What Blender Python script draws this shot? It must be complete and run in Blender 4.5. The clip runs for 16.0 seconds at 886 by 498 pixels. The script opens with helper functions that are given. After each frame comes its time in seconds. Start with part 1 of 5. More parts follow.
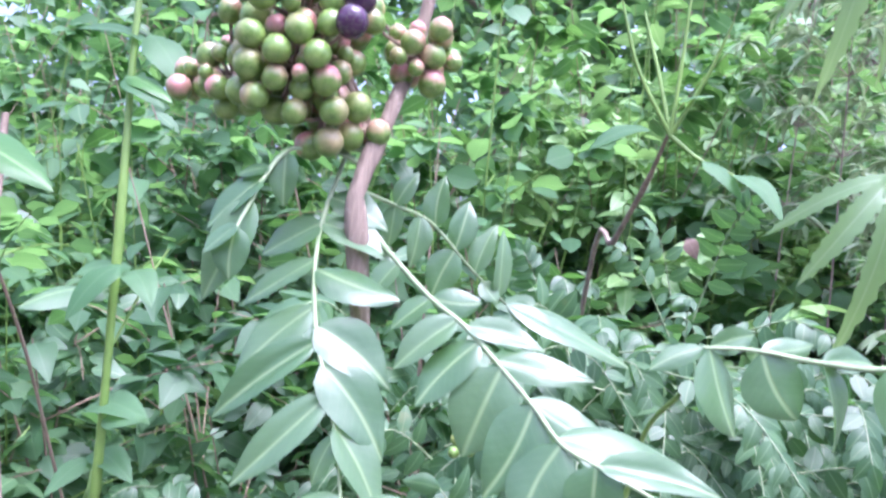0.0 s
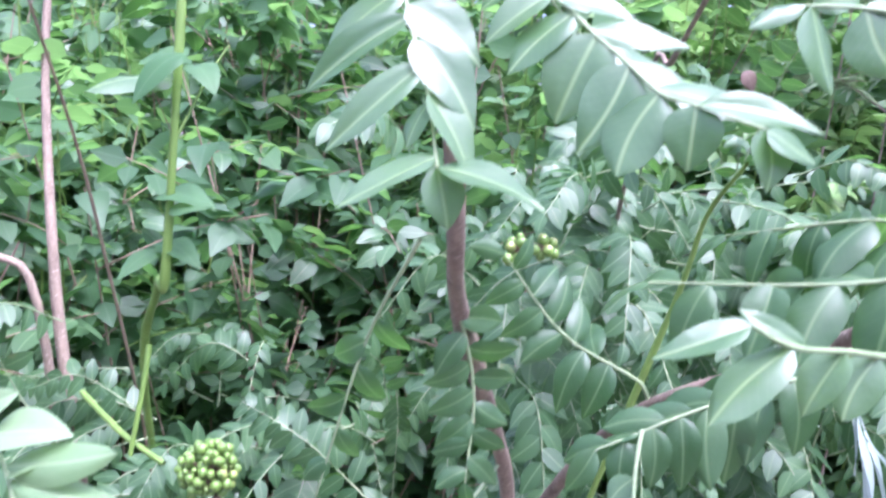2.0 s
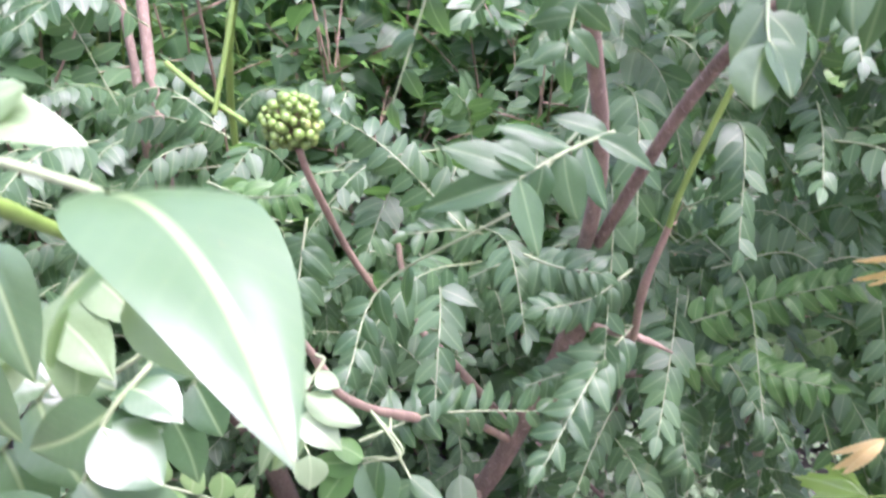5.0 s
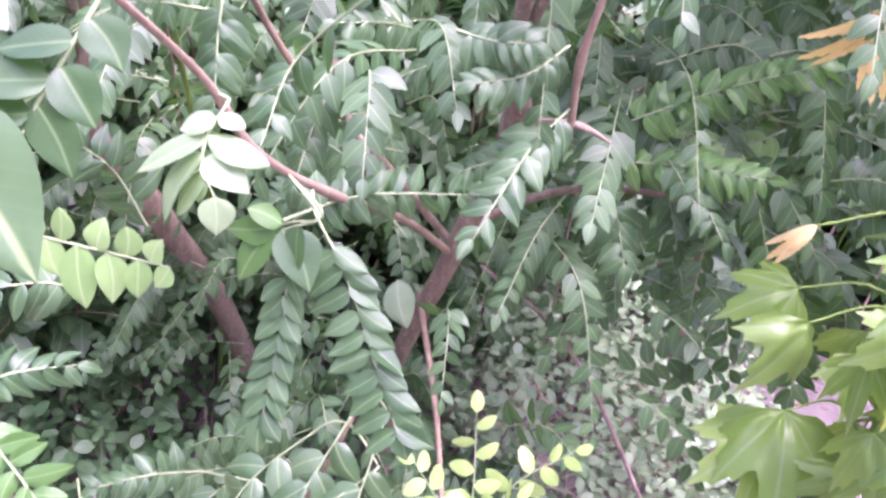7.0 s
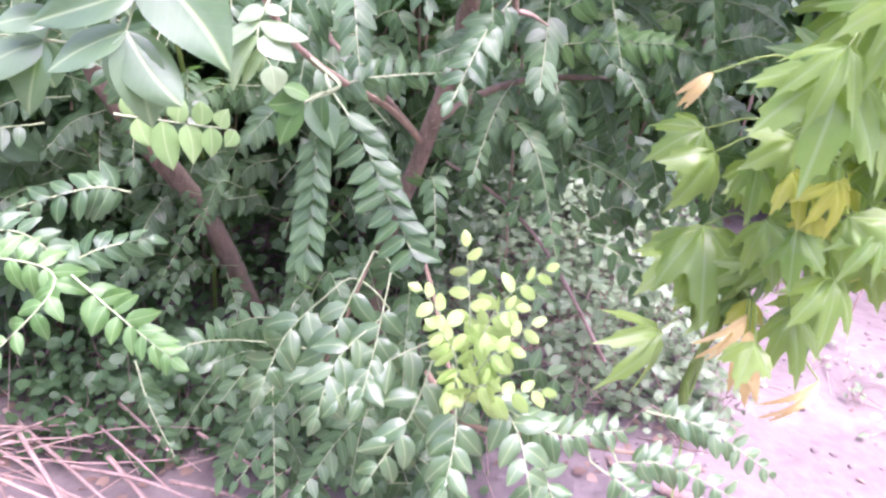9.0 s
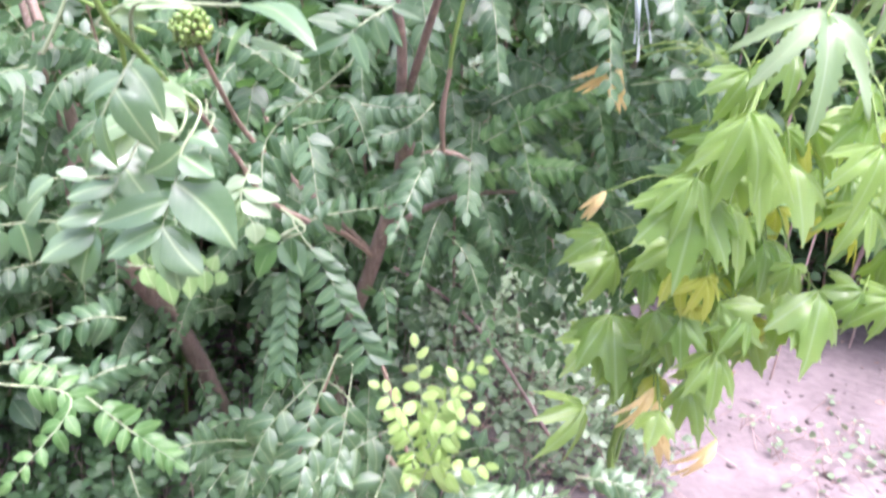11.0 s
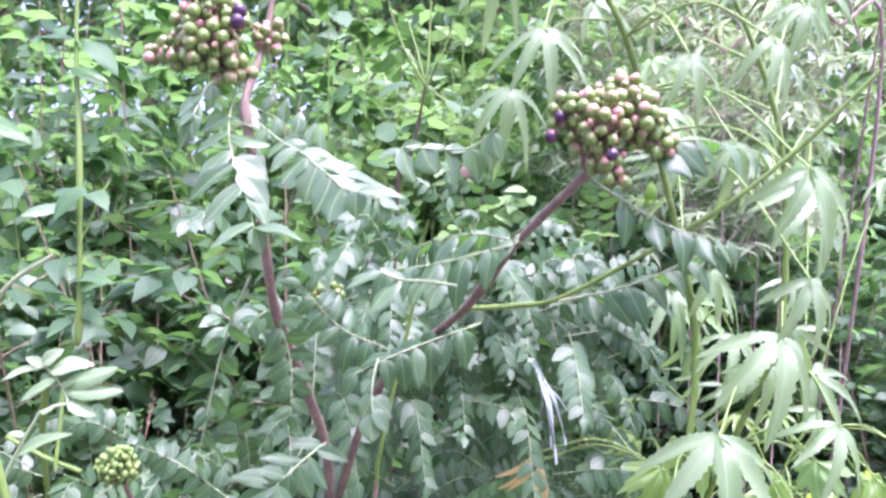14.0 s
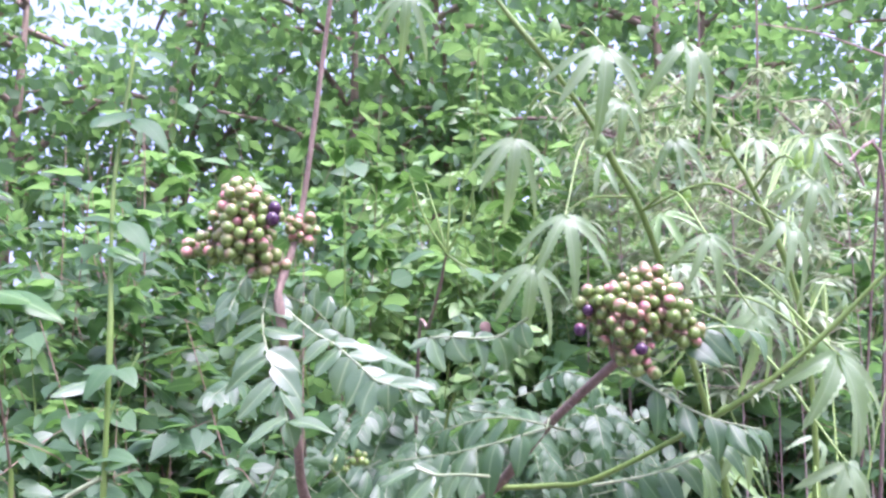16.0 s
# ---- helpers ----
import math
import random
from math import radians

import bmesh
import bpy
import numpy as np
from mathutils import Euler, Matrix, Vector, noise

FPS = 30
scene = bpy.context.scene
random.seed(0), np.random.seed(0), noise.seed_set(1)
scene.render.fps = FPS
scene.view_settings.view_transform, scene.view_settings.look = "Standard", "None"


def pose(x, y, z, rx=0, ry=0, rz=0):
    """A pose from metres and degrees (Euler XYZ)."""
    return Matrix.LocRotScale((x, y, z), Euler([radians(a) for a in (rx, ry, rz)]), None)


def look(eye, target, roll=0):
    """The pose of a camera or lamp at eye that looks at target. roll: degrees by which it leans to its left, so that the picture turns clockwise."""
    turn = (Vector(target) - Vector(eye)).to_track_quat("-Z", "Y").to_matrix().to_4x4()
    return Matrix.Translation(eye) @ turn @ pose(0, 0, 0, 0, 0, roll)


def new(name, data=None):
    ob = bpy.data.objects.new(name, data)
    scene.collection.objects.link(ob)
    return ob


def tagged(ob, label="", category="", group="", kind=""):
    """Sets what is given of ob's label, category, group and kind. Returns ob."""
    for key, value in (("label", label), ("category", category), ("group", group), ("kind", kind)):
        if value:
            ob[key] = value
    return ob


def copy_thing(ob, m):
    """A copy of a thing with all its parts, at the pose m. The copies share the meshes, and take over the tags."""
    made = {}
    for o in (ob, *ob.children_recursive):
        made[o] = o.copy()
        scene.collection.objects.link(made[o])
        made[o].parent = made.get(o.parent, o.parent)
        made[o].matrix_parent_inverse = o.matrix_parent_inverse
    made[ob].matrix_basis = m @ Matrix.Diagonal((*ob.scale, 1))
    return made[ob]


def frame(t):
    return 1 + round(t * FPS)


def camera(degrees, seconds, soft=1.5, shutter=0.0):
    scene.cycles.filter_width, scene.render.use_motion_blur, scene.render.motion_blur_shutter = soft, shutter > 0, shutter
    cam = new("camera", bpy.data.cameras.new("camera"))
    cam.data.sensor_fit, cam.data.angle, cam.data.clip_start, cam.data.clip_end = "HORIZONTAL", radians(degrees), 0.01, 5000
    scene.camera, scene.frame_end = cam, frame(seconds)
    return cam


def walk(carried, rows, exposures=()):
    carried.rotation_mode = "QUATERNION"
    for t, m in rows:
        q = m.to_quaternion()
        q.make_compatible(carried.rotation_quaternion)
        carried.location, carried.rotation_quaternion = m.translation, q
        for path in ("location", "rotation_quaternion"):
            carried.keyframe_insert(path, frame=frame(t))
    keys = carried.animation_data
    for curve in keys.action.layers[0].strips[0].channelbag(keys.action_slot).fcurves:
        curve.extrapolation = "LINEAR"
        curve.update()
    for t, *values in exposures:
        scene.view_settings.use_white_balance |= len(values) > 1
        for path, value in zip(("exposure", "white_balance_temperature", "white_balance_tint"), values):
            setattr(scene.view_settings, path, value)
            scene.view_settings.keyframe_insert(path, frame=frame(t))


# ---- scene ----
# ---- camera and its path ----
cam = camera(57.9, 16.0, soft=2.5, shutter=0.5)
EYE, LEAN = 1.29, -7.0
ROWS = [
    (0, 0.0000, 0.0000, 0.0000, -0.00, -0.00, -0.00),
    (0.5, -0.0014, -0.0021, -0.0131, -0.37, -2.11, -0.43),
    (1, -0.0093, -0.0027, -0.0274, -0.27, -2.95, 0.02),
    (1.5, -0.0109, -0.0044, -0.0457, 0.89, -4.90, -0.19),
    (2, -0.0195, -0.0065, -0.0754, 2.17, -6.61, -0.49),
    (2.5, -0.0285, -0.0122, -0.0947, 3.70, -8.63, -0.96),
    (3, -0.0345, -0.0125, -0.1130, 5.06, -10.13, -1.67),
    (3.5, -0.0448, -0.0089, -0.1363, 6.12, -11.66, -2.58),
    (4, -0.0545, -0.0104, -0.1672, 6.86, -12.72, -3.35),
    (4.5, -0.0393, -0.0056, -0.1947, 8.41, -14.60, -3.19),
    (4.7, -0.0316, -0.0023, -0.2067, 8.82, -15.25, -2.31),
    (6.8, 0.0050, 0.0019, -0.3010, 6.09, -24.01, -2.91),
    (7, 0.0081, -0.0002, -0.3061, 6.07, -24.64, -2.91),
    (7.5, 0.0227, -0.0185, -0.3186, 6.40, -26.45, -3.08),
    (8, 0.0282, -0.0594, -0.3102, 6.71, -26.82, -2.60),
    (8.2, 0.0086, -0.0879, -0.3218, 5.41, -27.20, -1.68),
    (10.3, -0.0273, -0.3021, -0.2723, -3.98, -27.76, 1.76),
    (10.5, -0.0208, -0.3123, -0.2538, -4.19, -26.28, 2.23),
    (11, -0.0175, -0.3301, -0.2176, -4.96, -21.98, 2.95),
    (11.5, -0.0161, -0.3312, -0.1939, -5.71, -16.71, 3.11),
    (12, -0.0106, -0.3355, -0.1761, -6.99, -11.81, 3.95),
    (12.5, -0.0048, -0.3425, -0.1546, -7.89, -7.87, 4.62),
    (13, -0.0036, -0.3483, -0.1404, -8.92, -4.67, 5.02),
    (13.5, -0.0040, -0.3473, -0.1252, -9.38, -2.09, 5.11),
    (14, 0.0005, -0.3438, -0.1059, -10.06, -0.10, 5.34),
    (14.5, 0.0042, -0.3496, -0.0902, -10.45, 2.20, 5.85),
    (15, 0.0040, -0.3534, -0.0793, -10.10, 4.55, 6.33),
    (15.5, -0.0020, -0.3545, -0.0655, -10.01, 6.77, 6.40),
    (16, -0.0121, -0.3570, -0.0568, -9.30, 8.78, 6.49),
]
EXPOSURE = 2.00
walk(cam, [(t, pose(0, 0, EYE, 0, LEAN, 0) @ pose(x, y, z, 90 + pitch, roll, yaw)) for t, x, y, z, yaw, pitch, roll in ROWS],
     [(t, EXPOSURE + e, k, m) for t, e, k, m in ((0.0, 0.3, 5200, 32), (2.5, 0.39, 5290, 33), (3.5, 0.5, 5560, 36), (4.5, 0.44, 5720, 38), (7.0, 0.86, 5780, 60), (8.0, 0.86, 5780, 60), (10.5, 0.62, 5810, 38), (11.5, 0.62, 5800, 37), (13.0, 0.5, 5560, 48), (14.5, 0.4, 5500, 47), (16.0, 0.18, 5530, 44))])

# ---- daylight: bright hazy sky and a weak wide sun ----
SUN_UP, SUN_ROT = 72.0, 140.0
world = bpy.data.worlds.new("sky")
scene.world = world
world.use_nodes = True
wn = world.node_tree.nodes
sky = wn.new("ShaderNodeTexSky")
sky.sky_type, sky.sun_disc = "NISHITA", False
sky.sun_elevation, sky.sun_rotation = radians(SUN_UP), radians(SUN_ROT)
sky.air_density, sky.dust_density, sky.ozone_density = 0.8, 7.0, 1.0
wn["Background"].inputs["Strength"].default_value = 0.15
haze = wn.new("ShaderNodeHueSaturation")
haze.inputs["Saturation"].default_value = 0.8
world.node_tree.links.new(sky.outputs[0], haze.inputs["Color"])
world.node_tree.links.new(haze.outputs[0], wn["Background"].inputs[0])
sun = new("sun", bpy.data.lights.new("sun", "SUN"))
sun.data.energy, sun.data.angle, sun.data.color = 0.9, radians(40), (1.0, 0.97, 0.92)
sun.matrix_world = look((2.0 * math.sin(radians(SUN_ROT)), 2.0 * math.cos(radians(SUN_ROT)), 2.0 * math.tan(radians(SUN_UP))), (0, 0, 0))


# ---- materials ----
def material(name):
    m = bpy.data.materials.new(name)
    m.use_nodes = True
    return m, m.node_tree.nodes, m.node_tree.links, m.node_tree.nodes["Principled BSDF"]


def math_node(nodes, links, op, a, b=0.5, clamp=False):
    n = nodes.new("ShaderNodeMath")
    n.operation, n.use_clamp = op, clamp
    for k, v in enumerate((a, b)):
        if isinstance(v, (int, float)):
            n.inputs[k].default_value = v
        else:
            links.new(v, n.inputs[k])
    return n.outputs[0]


def mix_colour(nodes, links, fac, a, b, blend="MIX"):
    n = nodes.new("ShaderNodeMix")
    n.data_type, n.blend_type = "RGBA", blend
    for k, v in ((0, fac), (6, a), (7, b)):
        if isinstance(v, (int, float)):
            n.inputs[k].default_value = v
        elif isinstance(v, tuple):
            n.inputs[k].default_value = (*v, 1)
        else:
            links.new(v, n.inputs[k])
    return n.outputs[2]


def noise_node(nodes, links, scale, detail=3.0, vector=None):
    n = nodes.new("ShaderNodeTexNoise")
    n.inputs["Scale"].default_value, n.inputs["Detail"].default_value = scale, detail
    if vector is not None:
        links.new(vector, n.inputs["Vector"])
    return n.outputs["Fac"]


def spread(nodes, links, value, low, high):
    n = nodes.new("ShaderNodeMapRange")
    n.inputs[1].default_value, n.inputs[2].default_value = low, high
    links.new(value, n.inputs[0])
    return n.outputs[0]


def chance(nodes, links):
    """A number that differs from leaf to leaf, for single objects and for joined ones."""
    a = nodes.new("ShaderNodeObjectInfo").outputs["Random"]
    b = nodes.new("ShaderNodeNewGeometry").outputs["Random Per Island"]
    return math_node(nodes, links, "FRACT", math_node(nodes, links, "ADD", a, b))


def leaf_material(name, dark, light, vein, glow, rough=0.42, through_part=0.3, vein_part=0.75, sides=9.0, gloss=0.35, wax=0.07):
    m, nodes, links, shader = material(name)
    uv = nodes.new("ShaderNodeUVMap").outputs[0]
    split = nodes.new("ShaderNodeSeparateXYZ")
    links.new(uv, split.inputs[0])
    off = math_node(nodes, links, "ABSOLUTE", math_node(nodes, links, "SUBTRACT", split.outputs[0], 0.5))
    rib = math_node(nodes, links, "SUBTRACT", 1.0, spread(nodes, links, off, 0.012, 0.05), True)
    # side veins run forward from the midrib
    wave = math_node(nodes, links, "SINE", math_node(nodes, links, "MULTIPLY", math_node(nodes, links, "SUBTRACT", split.outputs[1], math_node(nodes, links, "MULTIPLY", off, 0.55)), sides * 6.283))
    side = math_node(nodes, links, "MULTIPLY", spread(nodes, links, wave, 0.60, 1.0), 0.07)
    place = nodes.new("ShaderNodeTexCoord").outputs["Object"]
    who = chance(nodes, links)
    patch = spread(nodes, links, noise_node(nodes, links, 2.3, 4.0, place), 0.3, 0.7)
    tone = math_node(nodes, links, "ADD", math_node(nodes, links, "MULTIPLY", who, 0.65), math_node(nodes, links, "MULTIPLY", patch, 0.35))
    base = mix_colour(nodes, links, tone, dark, light)
    veins = math_node(nodes, links, "MULTIPLY", math_node(nodes, links, "MAXIMUM", rib, side), vein_part)
    base = mix_colour(nodes, links, veins, base, vein)
    spots = math_node(nodes, links, "MULTIPLY", spread(nodes, links, noise_node(nodes, links, 30.0, 2.0, place), 0.70, 0.76), 0.35)
    base = mix_colour(nodes, links, spots, base, (0.20, 0.19, 0.08))
    links.new(base, shader.inputs["Base Color"])
    shader.inputs["Roughness"].default_value = rough
    shader.inputs["Specular IOR Level"].default_value = gloss
    shader.inputs["Coat Weight"].default_value, shader.inputs["Coat Roughness"].default_value = wax, 0.34
    bump = nodes.new("ShaderNodeBump")
    bump.inputs["Strength"].default_value, bump.inputs["Distance"].default_value = 0.12, 0.012
    links.new(math_node(nodes, links, "SUBTRACT", math_node(nodes, links, "MULTIPLY", patch, 0.25), rib), bump.inputs["Height"])
    links.new(bump.outputs[0], shader.inputs["Normal"])
    thin = nodes.new("ShaderNodeBsdfTranslucent")
    links.new(mix_colour(nodes, links, 0.6, base, glow), thin.inputs[0])
    both = nodes.new("ShaderNodeMixShader")
    both.inputs[0].default_value = through_part
    links.new(shader.outputs[0], both.inputs[1])
    links.new(thin.outputs[0], both.inputs[2])
    links.new(both.outputs[0], nodes["Material Output"].inputs[0])
    return m


def rough_material(name, dark, light, scale, rough=0.85, bump_size=0.004, stretch=1.0, fleck=None):
    """Bark, soil, dry stalks: two scales of mottling and relief."""
    m, nodes, links, shader = material(name)
    coord = nodes.new("ShaderNodeTexCoord").outputs["Object"]
    turn = nodes.new("ShaderNodeMapping")
    turn.inputs["Scale"].default_value = (1, 1, stretch)
    links.new(coord, turn.inputs[0])
    coarse = noise_node(nodes, links, scale, 5.0, turn.outputs[0])
    fine = noise_node(nodes, links, scale * 7, 4.0, turn.outputs[0])
    tone = math_node(nodes, links, "ADD", math_node(nodes, links, "MULTIPLY", spread(nodes, links, coarse, 0.3, 0.7), 0.6), math_node(nodes, links, "MULTIPLY", spread(nodes, links, fine, 0.3, 0.7), 0.4))
    who = chance(nodes, links)
    tone = math_node(nodes, links, "ADD", tone, math_node(nodes, links, "MULTIPLY", math_node(nodes, links, "SUBTRACT", who, 0.5), 0.4), True)
    base = mix_colour(nodes, links, tone, dark, light)
    if fleck:
        base = mix_colour(nodes, links, spread(nodes, links, noise_node(nodes, links, scale * 3, 2.0, coord), 0.62, 0.70), base, fleck)
    links.new(base, shader.inputs["Base Color"])
    shader.inputs["Roughness"].default_value = rough
    bump = nodes.new("ShaderNodeBump")
    bump.inputs["Strength"].default_value, bump.inputs["Distance"].default_value = 0.7, bump_size
    links.new(math_node(nodes, links, "ADD", coarse, math_node(nodes, links, "MULTIPLY", fine, 0.5)), bump.inputs["Height"])
    links.new(bump.outputs[0], shader.inputs["Normal"])
    return m


def berry_material(name, skin, shade, blush, blush_part, rough=0.3):
    m, nodes, links, shader = material(name)
    coord = nodes.new("ShaderNodeTexCoord").outputs["Object"]
    split = nodes.new("ShaderNodeSeparateXYZ")
    links.new(coord, split.inputs[0])
    who = chance(nodes, links)
    mott = noise_node(nodes, links, 1.6, 4.0, coord)
    base = mix_colour(nodes, links, spread(nodes, links, mott, 0.3, 0.7), shade, skin)
    side = math_node(nodes, links, "ADD", split.outputs[2], math_node(nodes, links, "MULTIPLY", math_node(nodes, links, "SUBTRACT", mott, 0.5), 1.4))
    part_of = math_node(nodes, links, "MULTIPLY", spread(nodes, links, side, -0.1, 0.9), spread(nodes, links, who, 1.0 - blush_part, 0.85))
    base = mix_colour(nodes, links, part_of, base, blush)
    dots = math_node(nodes, links, "MULTIPLY", spread(nodes, links, noise_node(nodes, links, 14.0, 1.0, coord), 0.6, 0.72), 0.3)
    base = mix_colour(nodes, links, dots, base, (0.45, 0.50, 0.22))
    links.new(base, shader.inputs["Base Color"])
    shader.inputs["Roughness"].default_value = rough
    shader.inputs["Subsurface Weight"].default_value = 0.0
    return m


CURRY = leaf_material("curry_leaf", (0.024, 0.068, 0.026), (0.078, 0.150, 0.066), (0.19, 0.29, 0.13), (0.17, 0.42, 0.05), 0.43, 0.32, 0.6, gloss=0.5, wax=0.05)
# curry leaf paled: sky sheen on the outer leaves is put into the colour
SKYLIT = leaf_material("skylit_pale_leaf", (0.044, 0.106, 0.042), (0.116, 0.194, 0.098), (0.27, 0.37, 0.17), (0.27, 0.52, 0.08), 0.33, 0.32, 0.7, gloss=0.65, wax=0.2)
# pale young shoots, lightened further: overexposed glare is put into the colour
GLARE_SHOOT = leaf_material("glare_pale_shoot_leaf", (0.120, 0.215, 0.090), (0.250, 0.350, 0.190), (0.36, 0.46, 0.26), (0.36, 0.58, 0.12), 0.36, 0.34, 0.6, gloss=0.55, wax=0.15)
FRESH = leaf_material("fresh_green_leaf", (0.050, 0.132, 0.034), (0.102, 0.210, 0.062), (0.26, 0.40, 0.16), (0.24, 0.50, 0.08), 0.38, 0.3, 0.5)
YOUNG = leaf_material("young_leaf", (0.14, 0.27, 0.085), (0.25, 0.39, 0.15), (0.38, 0.48, 0.24), (0.30, 0.54, 0.12), 0.40, 0.32, 0.5)
KENAF = leaf_material("palmate_leaf", (0.100, 0.205, 0.044), (0.235, 0.360, 0.105), (0.28, 0.39, 0.20), (0.48, 0.70, 0.05), 0.32, 0.50, 0.6, 12.0, 0.5, 0.08)
# upper leaves of the same plant, paled: sky sheen put into their colour
PALMATE_TOP = leaf_material("sheen_palmate_leaf", (0.130, 0.225, 0.095), (0.260, 0.360, 0.195), (0.32, 0.41, 0.24), (0.36, 0.58, 0.08), 0.33, 0.40, 0.5, 12.0, 0.45, 0.05)
AGEING = leaf_material("ageing_palmate_leaf", (0.30, 0.38, 0.05), (0.48, 0.52, 0.10), (0.50, 0.52, 0.2), (0.60, 0.66, 0.03), 0.35, 0.45, 0.5, 12.0)
LIME = leaf_material("lime_shoot_leaf", (0.19, 0.33, 0.080), (0.33, 0.46, 0.165), (0.42, 0.52, 0.25), (0.42, 0.62, 0.08), 0.4, 0.35, 0.4)
# weed leaf darkened: the shade deep in the thicket is put into its colour
SHADE_WEED = leaf_material("shade_toned_weed_leaf", (0.028, 0.074, 0.034), (0.078, 0.150, 0.072), (0.17, 0.27, 0.14), (0.20, 0.44, 0.09), 0.44, 0.46, 0.3, 6.0)
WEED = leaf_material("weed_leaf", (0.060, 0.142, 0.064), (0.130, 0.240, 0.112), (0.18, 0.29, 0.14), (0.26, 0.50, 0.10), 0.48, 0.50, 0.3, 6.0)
PALE = leaf_material("ground_leaf", (0.080, 0.145, 0.075), (0.205, 0.285, 0.165), (0.32, 0.38, 0.26), (0.22, 0.36, 0.14), 0.42, 0.2, 0.35, 6.0)
BLEACHED = leaf_material("bleached_narrow_leaf", (0.19, 0.28, 0.13), (0.38, 0.46, 0.29), (0.45, 0.52, 0.35), (0.40, 0.52, 0.22), 0.4, 0.35, 0.3, 6.0)
YELLOW = leaf_material("withered_leaf", (0.60, 0.46, 0.18), (0.84, 0.73, 0.38), (0.60, 0.46, 0.2), (0.70, 0.50, 0.12), 0.6, 0.3, 0.4, 10.0)
LITTER = leaf_material("dead_leaf", (0.10, 0.065, 0.050), (0.27, 0.20, 0.155), (0.25, 0.20, 0.15), (0.2, 0.12, 0.06), 0.8, 0.1, 0.3, 6.0)
GREYLEAF = leaf_material("grey_dried_leaf", (0.30, 0.38, 0.33), (0.46, 0.55, 0.49), (0.5, 0.55, 0.52), (0.4, 0.42, 0.45), 0.6, 0.2, 0.3, 6.0)
BARK = rough_material("curry_bark", (0.125, 0.093, 0.066), (0.305, 0.234, 0.172), 85.0, 0.85, 0.004, 0.18, (0.32, 0.26, 0.21))
TWIG = rough_material("brown_twig", (0.15, 0.105, 0.070), (0.30, 0.225, 0.155), 60.0, 0.8, 0.002, 0.4)
GREEN_STEM = rough_material("green_stem", (0.10, 0.18, 0.03), (0.19, 0.30, 0.06), 30.0, 0.5, 0.001, 0.3)
RACHIS = rough_material("leaf_stalk", (0.17, 0.24, 0.11), (0.29, 0.36, 0.19), 40.0, 0.5, 0.001, 0.5)
STRAW = rough_material("dry_stalk", (0.15, 0.105, 0.085), (0.38, 0.29, 0.245), 45.0, 0.85, 0.002, 0.4)
SOIL = rough_material("pink_brown_soil", (0.083, 0.071, 0.067), (0.190, 0.164, 0.156), 5.0, 0.95, 0.02)
PLASTER = rough_material("light_wall_plaster", (0.40, 0.385, 0.36), (0.58, 0.56, 0.52), 3.0, 0.9, 0.01)
BERRY = berry_material("ripening_berry", (0.185, 0.280, 0.060), (0.080, 0.150, 0.022), (0.55, 0.22, 0.23), 0.95)
GREEN_BERRY = berry_material("green_berry", (0.17, 0.26, 0.06), (0.09, 0.18, 0.025), (0.25, 0.28, 0.08), 0.2)
RIPE_BERRY = berry_material("ripe_berry", (0.055, 0.016, 0.050), (0.030, 0.010, 0.035), (0.16, 0.03, 0.06), 0.5, 0.22)


# ---- makers ----
def vec(p):
    return np.array(p, float)


def unit(v):
    v = np.asarray(v, float)
    return v / (np.linalg.norm(v, axis=-1, keepdims=True) + 1e-9)


def part(name, data, mat, parent, label="", at=(0, 0, 0)):
    """Links mesh data, laid out in the world, as one object under a thing that stands at a point."""
    if isinstance(data, bmesh.types.BMesh):
        me = bpy.data.meshes.new(name)
        data.to_mesh(me)
        data.free()
        data = me
    if mat and not data.materials:
        data.materials.append(mat)
    ob = new(name, data)
    if parent:
        ob.parent = parent
        ob.matrix_basis = Matrix.Translation(vec(at) - parent_origin(parent))
    return tagged(ob, label) if label else ob


def parent_origin(ob):
    """Where a thing or part stands in the world (nothing but shifts above it)."""
    p = vec(ob.matrix_basis.translation)
    while ob.parent:
        ob = ob.parent
        p = p + vec(ob.matrix_basis.translation)
    return p


def thing(name, at, label, category, group=""):
    ob = new(name)
    ob.location = at
    ob.empty_display_size = 0.05
    return tagged(ob, label, category, group)


def mesh_of(name, verts, faces, uvs=None, smooth=True):
    me = bpy.data.meshes.new(name)
    verts, faces = np.asarray(verts, np.float32), np.asarray(faces, np.int32)
    n, k = faces.shape
    me.vertices.add(len(verts))
    me.vertices.foreach_set("co", verts.ravel())
    me.loops.add(n * k)
    me.loops.foreach_set("vertex_index", faces.ravel())
    me.polygons.add(n)
    me.polygons.foreach_set("loop_start", np.arange(0, n * k, k, dtype=np.int32))
    me.polygons.foreach_set("loop_total", np.full(n, k, np.int32))
    me.polygons.foreach_set("use_smooth", np.full(n, smooth))
    if uvs is not None:
        layer = me.uv_layers.new(name="UVMap")
        layer.data.foreach_set("uv", np.asarray(uvs, np.float32)[faces.ravel()].ravel())
    me.update(calc_edges=True)
    me.validate()
    return me


